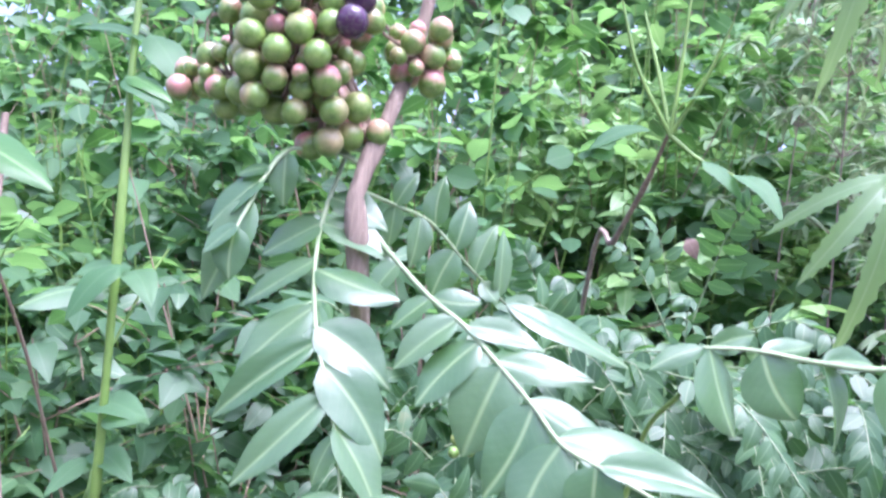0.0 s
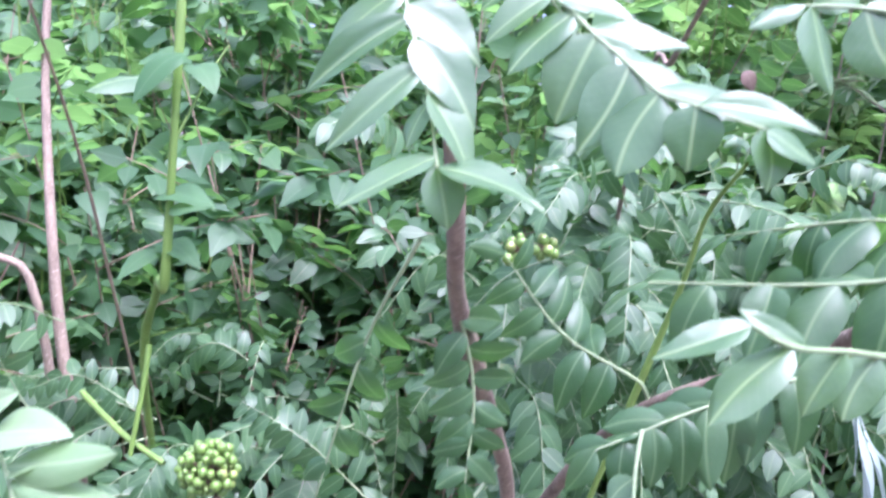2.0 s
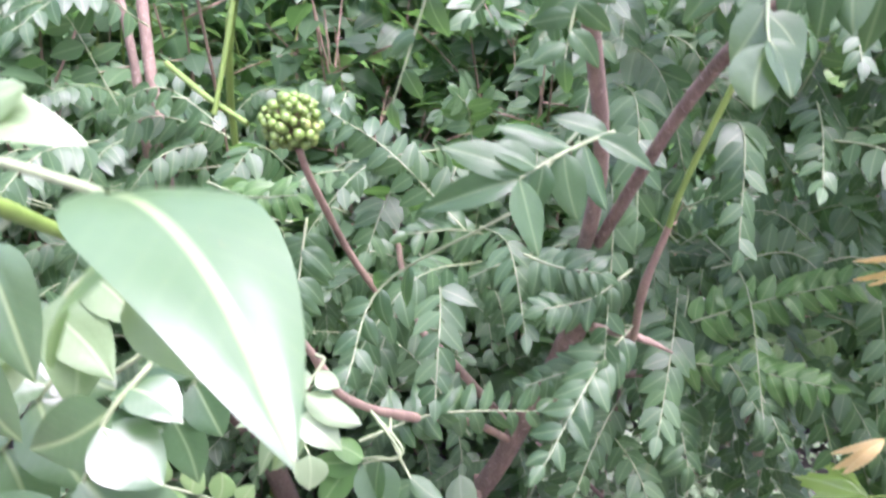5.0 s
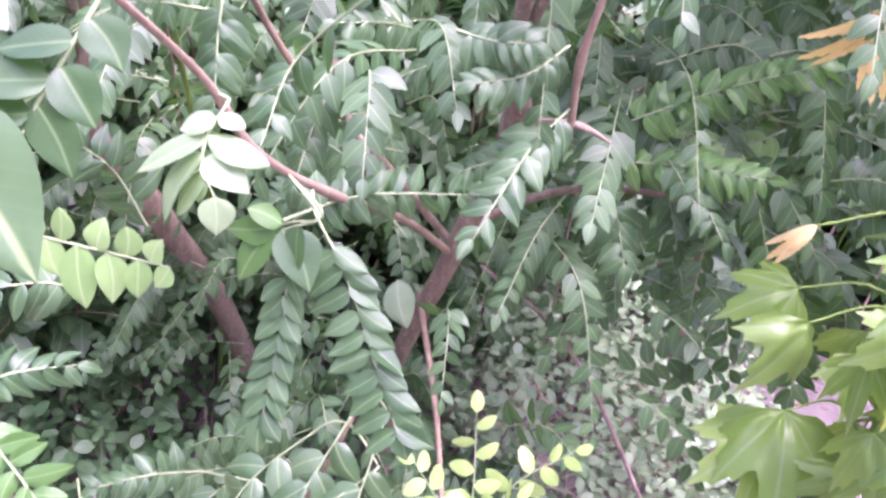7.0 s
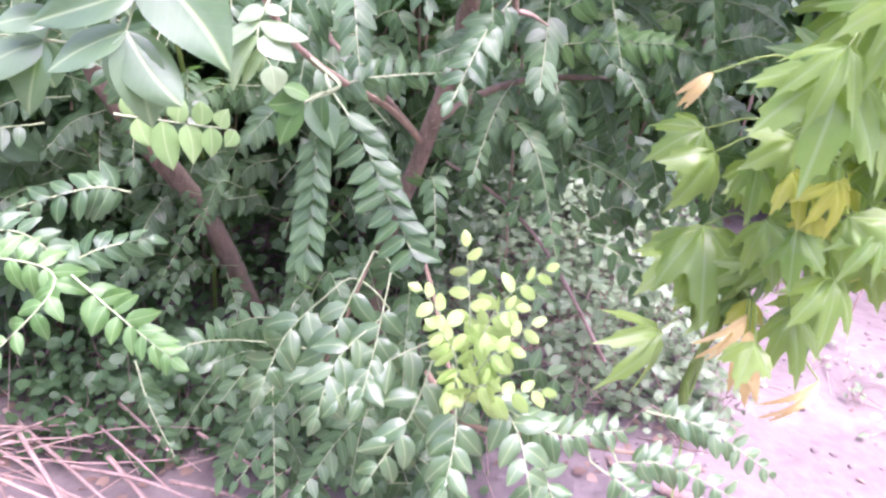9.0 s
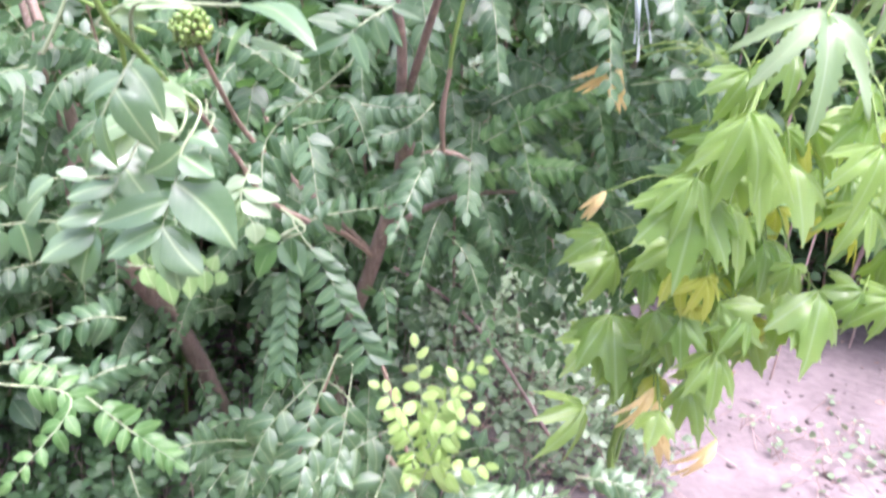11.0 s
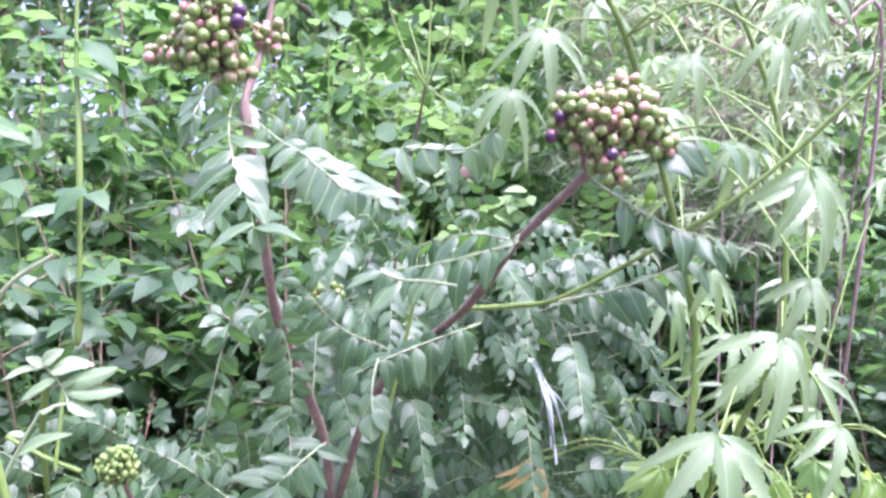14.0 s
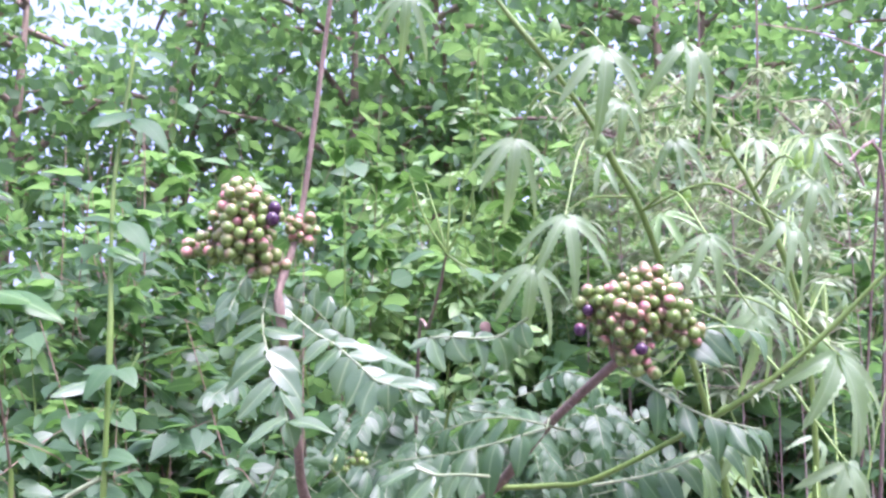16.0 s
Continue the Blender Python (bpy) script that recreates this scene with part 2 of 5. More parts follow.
def blade(rows, cols, width, peak, tip, fold=0.12, curl=0.2, teeth=0, wave=0.0, skew=0.0, cup=0.0):
    """One leaf blade of length 1 along +y, upper side +z: grid of points, faces and uvs."""
    s = np.linspace(0, 1, rows + 1)
    w = (s / peak) ** 0.62 * ((1 - s) / (1 - peak)) ** (tip * (1 - peak) / peak * 0.62)
    w = np.clip(w, 0, 1) * width
    w[0], w[-1] = width * 0.06, width * 0.02
    V, UV = [], []
    for j, t in enumerate(s):
        saw = 1 - 0.22 * (j % 2) if teeth and 0 < j < rows else 1
        for c in range(-cols, cols + 1):
            u = c / cols
            x = u * w[j] * (saw if abs(c) == cols else 1)
            z = fold * abs(u) * w[j] * 2 - curl * t * t - cup * u * u * w[j] + wave * math.sin(9 * t + 2.2 * u + 3 * skew) * abs(u)
            V.append((x + skew * math.sin(math.pi * t), t - 0.12 * curl * t * t - (0.02 if saw < 1 and abs(c) == cols else 0), z))
            UV.append((0.5 + 0.5 * u * max(w[j] / width, 0.12), t))
    k = 2 * cols + 1
    F = [(j * k + c, j * k + c + 1, (j + 1) * k + c + 1, (j + 1) * k + c) for j in range(rows) for c in range(k - 1)]
    return np.array(V), np.array(F), np.array(UV)


def frames(places, ways, faces, lengths, widths=None):
    """Matrices that lay unit blades: base, the way they point, the way their upper side faces, the length."""
    y = unit(ways)
    x = unit(np.cross(y, np.asarray(faces, float)))
    z = np.cross(x, y)
    m = np.zeros((len(y), 4, 4))
    L = np.asarray(lengths, float)[:, None]
    Wd = L if widths is None else np.asarray(widths, float)[:, None]
    m[:, :3, 0], m[:, :3, 1], m[:, :3, 2], m[:, :3, 3], m[:, 3, 3] = x * Wd, y * L, z * L, places, 1
    return m


def joined(name, templates, mats, rng):
    """Many blades in one mesh; each picks one of the templates."""
    pick = rng.integers(0, len(templates), len(mats))
    Vs, Fs, Us, start = [], [], [], 0
    for k, (V, F, U) in enumerate(templates):
        M = mats[pick == k]
        if not len(M):
            continue
        v = (np.einsum("nij,vj->nvi", M[:, :3, :3], V) + M[:, None, :3, 3]).reshape(-1, 3)
        f = (F[None] + (np.arange(len(M)) * len(V))[:, None, None]).reshape(-1, F.shape[1]) + start
        Vs.append(v), Fs.append(f), Us.append(np.tile(U, (len(M), 1)))
        start += len(v)
    return mesh_of(name, np.concatenate(Vs), np.concatenate(Fs), np.concatenate(Us))


def smooth_line(points, n):
    """A rounded line through some points."""
    p = [vec(q) for q in points]
    if len(p) == 2:
        return np.array([p[0] + (p[1] - p[0]) * t for t in np.linspace(0, 1, n)])
    p = [2 * p[0] - p[1]] + p + [2 * p[-1] - p[-2]]
    out = []
    for t in np.linspace(0, len(p) - 3 - 1e-6, n):
        k, u = int(t), t - int(t)
        a, b, c, d = p[k:k + 4]
        out.append(0.5 * (2 * b + (c - a) * u + (2 * a - 5 * b + 4 * c - d) * u * u + (3 * b - a - 3 * c + d) * u ** 3))
    return np.array(out)


def tube_data(line, radii, sides=7, rough=0.0, rng=None, knots=()):
    line = np.asarray(line)
    n = len(line)
    radii = np.interp(np.linspace(0, 1, n), np.linspace(0, 1, len(radii)), radii)
    for k in knots:
        radii = radii * (1 + 0.35 * np.exp(-((np.linspace(0, 1, n) - k) * n / 1.2) ** 2))
    tangent = unit(np.gradient(line, axis=0))
    side = unit(np.cross(tangent, (0.31, 0.95, 0.05)))
    for k in range(1, n):
        side[k] = unit(side[k - 1] - tangent[k] * (side[k - 1] @ tangent[k]))
    other = np.cross(tangent, side)
    a = np.linspace(0, 2 * math.pi, sides, endpoint=False)
    r = radii[:, None] * (1 + (rough * rng.uniform(-1, 1, (n, sides)) if rng is not None and rough else 0))
    V = line[:, None] + (side[:, None] * np.cos(a)[None, :, None] + other[:, None] * np.sin(a)[None, :, None]) * r[..., None]
    F = [(j * sides + k, j * sides + (k + 1) % sides, (j + 1) * sides + (k + 1) % sides, (j + 1) * sides + k) for j in range(n - 1) for k in range(sides)]
    V = V.reshape(-1, 3)
    return V, np.array(F)


def tubes(name, items, sides=6):
    Vs, Fs, start = [], [], 0
    for line, radii in items:
        V, F = tube_data(line, radii, sides)
        Vs.append(V), Fs.append(F + start)
        start += len(V)
    return mesh_of(name, np.concatenate(Vs), np.concatenate(Fs))


def stem(name, points, radii, mat, parent, label="", n=24, sides=9, rough=0.06, knots=()):
    rng = np.random.default_rng(len(points) * 7 + int(abs(points[0][0]) * 1000))
    origin = parent_origin(parent)
    WOOD.setdefault(parent.name, []).append(smooth_line(points, n))
    V, F = tube_data(WOOD[parent.name][-1] - origin, radii, sides, rough, rng, knots)
    return part(name, mesh_of(name, V, F), mat, parent, label, origin)


CURRY_BLADES = [blade(10, 3, 0.27, 0.42, 1.06, f, c, 0, 0.016, k, q) for f, c, k, q in ((0.10, 0.42, 0.03, 0.30), (0.16, 0.60, -0.03, 0.25), (0.05, 0.30, 0.05, 0.40), (0.12, 0.75, 0.0, 0.35), (0.22, 0.50, -0.05, 0.20))]
FLAT_BLADES = [blade(10, 3, 0.27, p, 1.04, f, c, 0, 0.014, k, q) for p, f, c, k, q in ((0.42, 0.10, 0.14, 0.03, 0.22), (0.40, 0.18, 0.20, -0.03, 0.16), (0.45, 0.05, 0.08, 0.05, 0.30), (0.42, 0.26, 0.24, 0.0, 0.20), (0.38, 0.14, 0.17, -0.05, 0.12))]
ROUND_LEAFLETS = [blade(8, 2, 0.31, 0.46, 0.98, f, c, 0, 0.01, k, 0.2) for f, c, k in ((0.05, 0.3, 0.02), (0.10, 0.5, -0.02), (0.02, 0.2, 0.0), (0.08, 0.4, 0.03), (0.12, 0.3, 0.0))]
CURRY_SMALL = [blade(5, 1, 0.27, 0.41, 1.05, f, c, 0, 0.0, k) for f, c, k in ((0.04, 0.16, 0.02), (0.10, 0.28, -0.02), (0.02, 0.36, 0.0))]
WEED_BLADES = [blade(4, 1, 0.33, 0.36, 1.2, f, c) for f, c in ((0.10, 0.2), (0.18, 0.35), (0.05, 0.1))]
ROUND_BLADES = [blade(4, 1, 0.36, 0.5, 0.9, f, c) for f, c in ((0.05, 0.12), (0.12, 0.25))]
LANCE_BLADES = [blade(6, 1, 0.11, 0.4, 1.1, f, c) for f, c in ((0.10, 0.3), (0.15, 0.55))]
LEAFLETS = {}
WOOD = {}


def nearest_wood(plant, p):
    """The point on a plant's branches that lies nearest."""
    q = np.concatenate(WOOD[plant.name])
    return q[np.argmin(np.linalg.norm(q - vec(p), axis=1))]


def leaflet_mesh(mat, k, flat=False):
    if (mat.name, k, flat) not in LEAFLETS:
        me = mesh_of("leaflet", *(FLAT_BLADES if flat else ROUND_LEAFLETS if mat is LIME else CURRY_BLADES)[k])
        me.materials.append(mat)
        LEAFLETS[mat.name, k, flat] = me
    return LEAFLETS[mat.name, k, flat]


def frond_layout(base, mid, tip, n, size, face, droop, rng, taper=0.75, first=0.16, lift=0.45, lead0=0.45):
    """Leaflets along one pinnate leaf: places, ways, upper sides, lengths; and the line of its stalk."""
    line = smooth_line((base, mid, tip), 15)
    tangent = unit(np.gradient(line, axis=0))
    P, D, U, L = [], [], [], []
    for k in range(n):
        u = first + (1 - first) * k / (n - 1)
        i = u * 14
        a, b = int(min(i, 13)), i - int(min(i, 13))
        p = line[a] * (1 - b) + line[a + 1] * b
        t = tangent[min(a, 14)]
        up = unit(vec(face) - t * (vec(face) @ t))
        s = np.cross(t, up) * (1 if k % 2 else -1)
        end = k == n - 1
        lead = lead0 + 0.35 * u + rng.uniform(-0.12, 0.12)
        d = t + up * 0.15 if end else unit(s + t * lead + up * rng.uniform(0.1, 1.0) * lift)
        d = unit(d + (0, 0, -1) * vec(droop * rng.uniform(0.6, 1.4)) + rng.normal(0, 0.09, 3))
        P.append(p), D.append(d), U.append(unit(up + rng.normal(0, 0.22, 3) + s * rng.uniform(-0.25, 0.15)))
        L.append(size * (0.62 + 0.38 * math.sin(math.pi * min(1, 0.25 + taper * u))) * rng.uniform(0.88, 1.1))
    return line, np.array(P), np.array(D), np.array(U), np.array(L)


def frond(parent, base, mid, tip, n, size, face=(0, -0.4, 1), droop=0.35, mat=None, label="", seed=0, first=0.16, lead=0.45, linked=True):
    """One pinnate leaf as a part: its stalk, and every leaflet as a piece of it."""
    rng = np.random.default_rng(seed + n * 31 + int(1000 * abs(base[0] + base[2])))
    line, P, D, U, L = frond_layout(base, mid, tip, n, size, face, droop, rng, 0.75, first, 0.45, lead)
    root = nearest_wood(parent, base)
    way = vec(base) - root
    if linked and 0.004 < np.linalg.norm(way) < 0.12 and unit(way) @ unit(line[2] - line[0]) > 0.1:
        line = np.concatenate([smooth_line((root, root * 0.5 + vec(base) * 0.5 + (0, 0, 0.004), base), 9)[:-1], line])
    V, F = tube_data(line - vec(base), (0.0013, 0.0010, 0.0008, 0.0004), 5)
    stalk = part("pinnate_leaf", mesh_of("pinnate_leaf", V, F), RACHIS, parent, label, base)
    for m in frames(P, D, U, L):
        ob = new("leaflet", leaflet_mesh(mat or CURRY, int(rng.integers(0, len(CURRY_BLADES)))))
        ob.parent = stalk
        ob.matrix_basis = Matrix.Translation(-Vector(base)) @ Matrix(m.tolist())
    return stalk


def set_frond(parent, stalk, leaves, mat, seed=0, up=0.65, label=""):
    """One pinnate leaf whose leaflets are set singly: how far along the stalk, the way to the tip in millimetres, the breadth."""
    rng = np.random.default_rng(seed + 900)
    line = smooth_line(stalk, 41)
    base = line[0]
    root = nearest_wood(parent, base)
    gap, way = base - root, line[4] - base
    line_in = line[:0]
    if 0.003 < np.linalg.norm(gap) < 0.06:
        # the stalk leaves the wood in a bow that runs on into the leaf
        knee = base - unit(way) * np.linalg.norm(gap) * 0.35
        line_in = smooth_line((root, knee * 0.8 + root * 0.2, base, line[8]), 31)[:20]
    V, F = tube_data(np.concatenate([line_in, line]) - base, (0.0011, 0.0010, 0.0008, 0.0005), 6)
    ob = part("pinnate_leaf", mesh_of("pinnate_leaf", V, F), RACHIS, parent, label, tuple(base))
    for u, dx, dy, dz, wide in leaves:
        way = vec((dx, dy, dz)) / 1000
        size = float(np.linalg.norm(way))
        face = unit(vec((0.2 * np.sign(dx), -0.85, up)) + rng.normal(0, 0.26, 3))
        m = frames([line[int(round(u * 40))] - base], [way], [face], [size], [size * wide * 1.06])[0]
        piece = new("leaflet", leaflet_mesh(mat, int(rng.integers(0, len(FLAT_BLADES))), True))
        piece.parent = ob
        piece.matrix_basis = Matrix(m.tolist())
    return ob


def leaf(parent, base, tip, face=(0, -0.4, 1), mat=None, k=0, wide=1.0):
    """One single leaf as a part of a thing."""
    d = vec(tip) - vec(base)
    L = float(np.linalg.norm(d))
    m = frames([vec(base) - parent_origin(parent)], [d], [face], [L], [L * wide])[0]
    ob = new("leaf", leaflet_mesh(mat or CURRY, k))
    ob.parent = parent
    ob.matrix_basis = Matrix(m.tolist())
    return ob


# ---- ground ----
def ground_height(x, y):
    h = 0.022 * noise.noise((x * 1.7, y * 1.7, 3.1)) + 0.010 * noise.noise((x * 6, y * 6, 1.2))
    return h * min(1.0, 6.0 / (1 + math.hypot(x, y)))


def build_ground():
    a = np.concatenate([-np.geomspace(300, 4.2, 16), np.linspace(-4, 5, 150), np.geomspace(5.2, 300, 16)])
    n = len(a)
    V = [(x, y, ground_height(x, y)) for y in a for x in a]
    F = [(j * n + i, j * n + i + 1, (j + 1) * n + i + 1, (j + 1) * n + i) for j in range(n - 1) for i in range(n - 1)]
    me = mesh_of("ground", V, F)
    me.materials.append(SOIL)
    tagged(new("ground", me), "bare pink-brown dry soil with small clods", "ground", kind="structure")


build_ground()


def build_light_wall():
    """An unseen wall, added to steer the front light; it closes the place behind the path."""
    bm = bmesh.new()
    bmesh.ops.create_cube(bm, size=1.0)
    bmesh.ops.scale(bm, vec=(18, 0.25, 2.2), verts=bm.verts)
    bmesh.ops.bevel(bm, geom=bm.edges[:], offset=0.02, segments=2, affect="EDGES")
    bmesh.ops.translate(bm, vec=(0, -2.9, 1.05), verts=bm.verts)
    ob = part("wall_south", bm, PLASTER, None)
    tagged(ob, "unseen low pale wall added behind the camera to shape the light", "wall", kind="structure")


build_light_wall()


# ---- background shrubs ----
def shrub_data(rng, height, blades, leaf_size, stems, per_stem, spread_out, mat_leaf, mat_stem, low=0.04, twigs=6):
    """Several thin leafy stems from one root."""
    stalks, P, D, U, L = [], [], [], [], []
    for s in range(stems):
        a = rng.uniform(0, 2 * math.pi)
        out = vec((math.cos(a), math.sin(a), 0))
        h = height * rng.uniform(0.55, 1.0)
        main = smooth_line([out * 0.02, out * spread_out * 0.35 + (0, 0, h * 0.5), out * spread_out * rng.uniform(0.5, 1.1) + (0, 0, h)], 10)
        lines = [(main, (0.0035, 0.0025, 0.001))]
        bare = [(main, low)]
        for b in range(twigs):
            i = int(rng.integers(1, 9))
            e = rng.uniform(0, 2 * math.pi)
            o = vec((math.cos(e), math.sin(e), rng.uniform(-0.1, 0.8))) * rng.uniform(0.7, 1.4)
            side = smooth_line((main[i], main[i] + o * 0.10, main[i] + o * 0.2 + (0, 0, -0.03)), 6)
            lines.append((side, (0.0016, 0.0006)))
            bare.append((side, 0.0))
        stalks.append(lines)
        for line, start in bare:
            for k in range(per_stem):
                i = rng.uniform(start, 1) * (len(line) - 1)
                b = int(min(i, len(line) - 2))
                e = rng.uniform(0, 2 * math.pi)
                d = unit(vec((math.cos(e), math.sin(e), rng.uniform(-0.6, 0.3))))
                P.append(line[b] + (line[b + 1] - line[b]) * (i - b) + d * 0.015), D.append(d)
                U.append(unit(vec((0, -0.25, 1)) + rng.normal(0, 0.45, 3)))
                L.append(leaf_size * rng.uniform(0.5, 1.3))
    return stalks, joined("foliage", blades, frames(P, D, U, L), rng)


def shrub(name, at, rng, label, category, group, **kw):
    ob = thing(name, at, label, category, group)
    stalks, leaves = shrub_data(rng, **kw)
    for lines in stalks:
        part("stem", tubes("stem", lines, 5), kw["mat_stem"], ob, "", at)
    tagged(part("foliage", leaves, kw["mat_leaf"], ob, "", at), kind="stuff")
    return ob


rng = np.random.default_rng(11)
KINDS = [
    dict(height=1.55, blades=WEED_BLADES, leaf_size=0.062, stems=5, per_stem=24, spread_out=0.34, mat_leaf=WEED, mat_stem=GREEN_STEM),
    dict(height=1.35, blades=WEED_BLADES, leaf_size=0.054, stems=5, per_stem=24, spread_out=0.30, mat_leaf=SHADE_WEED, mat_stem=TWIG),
    dict(height=1.7, blades=CURRY_SMALL, leaf_size=0.055, stems=5, per_stem=22, spread_out=0.32, mat_leaf=CURRY, mat_stem=TWIG),
    dict(height=1.5, blades=ROUND_BLADES, leaf_size=0.046, stems=5, per_stem=20, spread_out=0.33, mat_leaf=WEED, mat_stem=GREEN_STEM),
]
KINDS += [dict(height=2.35, blades=WEED_BLADES, leaf_size=0.085, stems=6, per_stem=24, spread_out=0.55, mat_leaf=WEED, mat_stem=TWIG, low=0.3, twigs=9),
          dict(height=2.2, blades=CURRY_SMALL, leaf_size=0.075, stems=6, per_stem=24, spread_out=0.5, mat_leaf=FRESH, mat_stem=TWIG, low=0.4, twigs=9)]
# the second stands for the hedge, its deep shade put into the leaf colour
KINDS += [dict(height=2.1, blades=CURRY_SMALL, leaf_size=0.065, stems=6, per_stem=26, spread_out=0.4, mat_leaf=YOUNG, mat_stem=GREEN_STEM, low=0.5, twigs=9),
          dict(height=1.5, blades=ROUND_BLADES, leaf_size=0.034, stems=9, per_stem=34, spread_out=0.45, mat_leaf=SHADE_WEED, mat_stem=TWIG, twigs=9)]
SHRUBS = [shrub("background_shrub", (0, 6 + k, 0), rng, "dense green leafy shrub in the thicket behind", "shrub", "thicket shrubs", **kw) for k, kw in enumerate(KINDS)]


def plant_shrubs():
    spots = []
    for y, step, x0, x1 in ((1.5, 0.20, -1.2, 0.25), (1.85, 0.22, -1.6, 0.75), (2.25, 0.25, -2.0, 1.4), (2.8, 0.3, -2.5, 2.6), (3.5, 0.36, -3.2, 3.6), (4.4, 0.5, -3.9, 4.6)):
        x = x0
        while x < x1:
            spots.append((x + rng.uniform(-0.08, 0.08), y + rng.uniform(-0.12, 0.12)))
            x += step
    # nearer the lens at the edges of the bush
    # the far-left ones stand out of view, added to shade the bush
    spots += [(-0.62, 1.15), (-0.85, 0.95), (-1.1, 1.2), (-0.8, 1.35), (-1.05, 0.6), (-1.15, 0.1), (-1.3, 0.45), (-0.45, 1.35), (-1.35, 0.85), (1.55, 1.9), (1.9, 1.6), (1.75, 2.2), (2.2, 1.9), (2.3, 1.2), (1.3, 2.1)]
    for k, (x, y) in enumerate(spots):
        s = rng.uniform(0.9, 1.2) * (1 + 0.34 * max(0, y - 1.45))
        m = Matrix.Translation((x, y, ground_height(x, y) - 0.01)) @ Matrix.Rotation(rng.uniform(0, 6.28), 4, "Z") @ Matrix.Scale(s, 4)
        # the front rows mostly take the weed whose colour holds the shade
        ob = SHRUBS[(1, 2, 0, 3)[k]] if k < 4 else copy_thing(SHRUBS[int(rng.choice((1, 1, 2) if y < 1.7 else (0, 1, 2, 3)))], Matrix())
        ob.matrix_basis = m
    for k, (x, y) in enumerate(((-1.35, 2.0), (0.15, 2.35), (-0.85, 2.5), (-0.35, 2.1), (0.65, 2.5), (1.05, 2.9), (-1.9, 2.6), (1.6, 2.7), (-1.25, 3.2), (0.3, 3.2), (2.3, 3.3), (-0.6, 3.4), (1.3, 3.7), (0.9, 2.5), (1.9, 2.9), (1.35, 3.1), (2.7, 3.6))):
        ob = SHRUBS[4 + k] if k < 2 else copy_thing(SHRUBS[4 + (k % 3 == 1)], Matrix())
        ob.matrix_basis = Matrix.Translation((x, y, -0.01)) @ Matrix.Rotation(2.4 * k, 4, "Z") @ Matrix.Scale(rng.uniform(0.9, 1.15) + 0.16 * (k > 6), 4)

    for n, spots in ((6, ((0.52, 2.05, 1.0), (0.75, 2.3, 1.1), (0.35, 2.5, 1.15), (1.0, 2.7, 1.3), (0.6, 3.0, 1.4))), (7, ((1.62, 2.3, 1.15), (1.95, 2.0, 1.1), (2.0, 2.6, 1.3), (1.3, 2.6, 1.2), (2.35, 2.3, 1.2), (2.7, 2.9, 1.4), (1.45, 1.95, 0.95), (1.75, 1.75, 1.0)))):
        for k, (x, y, s) in enumerate(spots):
            ob = SHRUBS[n] if k == 0 else copy_thing(SHRUBS[n], Matrix())
            ob.matrix_basis = Matrix.Translation((x, y, ground_height(x, y) - 0.01)) @ Matrix.Rotation(1.7 * k + n, 4, "Z") @ Matrix.Scale(s, 4)


plant_shrubs()


# ---- far trees ----
def far_tree(at, height, crown, rng, label):
    ob = thing("tree", at, label, "tree", "far trees")
    top = vec((rng.uniform(-0.3, 0.3), rng.uniform(-0.3, 0.3), height))
    lines = [(smooth_line(((0, 0, -0.05), top * 0.5 + (0.1, 0, 0), top), 12), (0.09, 0.06, 0.02))]
    P, D, U, L = [], [], [], []
    for b in range(22):
        f = rng.uniform(0.3, 1.0)
        a = rng.uniform(0, 6.28)
        o = vec((math.cos(a), math.sin(a), rng.uniform(-0.1, 0.7))) * crown * rng.uniform(0.5, 1.0)
        line = smooth_line((top * f, top * f + o * 0.5 + (0, 0, 0.1), top * f + o), 8)
        lines.append((line, (0.03, 0.01)))
        for k in range(150):
            q = line[int(rng.integers(2, 8))] + rng.normal(0, 0.16, 3) * crown
            P.append(q), D.append(unit(rng.normal(0, 1, 3) + (0, 0, -0.4))), U.append(unit(vec((0, 0, 1)) + rng.normal(0, 0.6, 3))), L.append(rng.uniform(0.07, 0.15))
    part("trunk", tubes("trunk", lines, 7), BARK, ob, "", at)
    tagged(part("crown", joined("crown", WEED_BLADES, frames(P, D, U, L), rng), WEED, ob, "", at), kind="stuff")
    return ob


TREE = far_tree((-2.6, 6.2, 0), 4.4, 1.5, rng, "slender broadleaf tree with an open green crown")
for x, y, s in ((-1.2, 7.2, 1.0), (0.1, 6.6, 0.95), (1.4, 7.4, 1.1), (2.8, 6.2, 1.0), (4.2, 7.0, 1.1), (-4.0, 7.0, 1.1), (-5.4, 5.4, 1.0), (5.4, 5.0, 1.0), (1.0, 10.0, 1.3), (3.8, 9.8, 1.35), (6.6, 8.0, 1.3), (-7, 8.5, 1.3)):
    c = copy_thing(TREE, Matrix())
    c.matrix_basis = Matrix.Translation((x, y, 0)) @ Matrix.Rotation(x * 2.1, 4, "Z") @ Matrix.Scale(s * 1.15, 4)


# ---- the curry leaf bush ----
bush = thing("curry_leaf_bush", (0.02, 0.98, 0.0), "curry leaf shrub with brown bark, pinnate leaves and berry clusters", "shrub")
stem("trunk", ((0.02, 0.99, -0.03), (-0.02, 0.95, 0.30), (0.033, 0.80, 0.60), (0.069, 0.73, 0.785), (0.056, 0.64, 0.885)), (0.015, 0.0125, 0.0105, 0.0095), BARK, bush, n=30, sides=11, rough=0.08, knots=(0.75,))
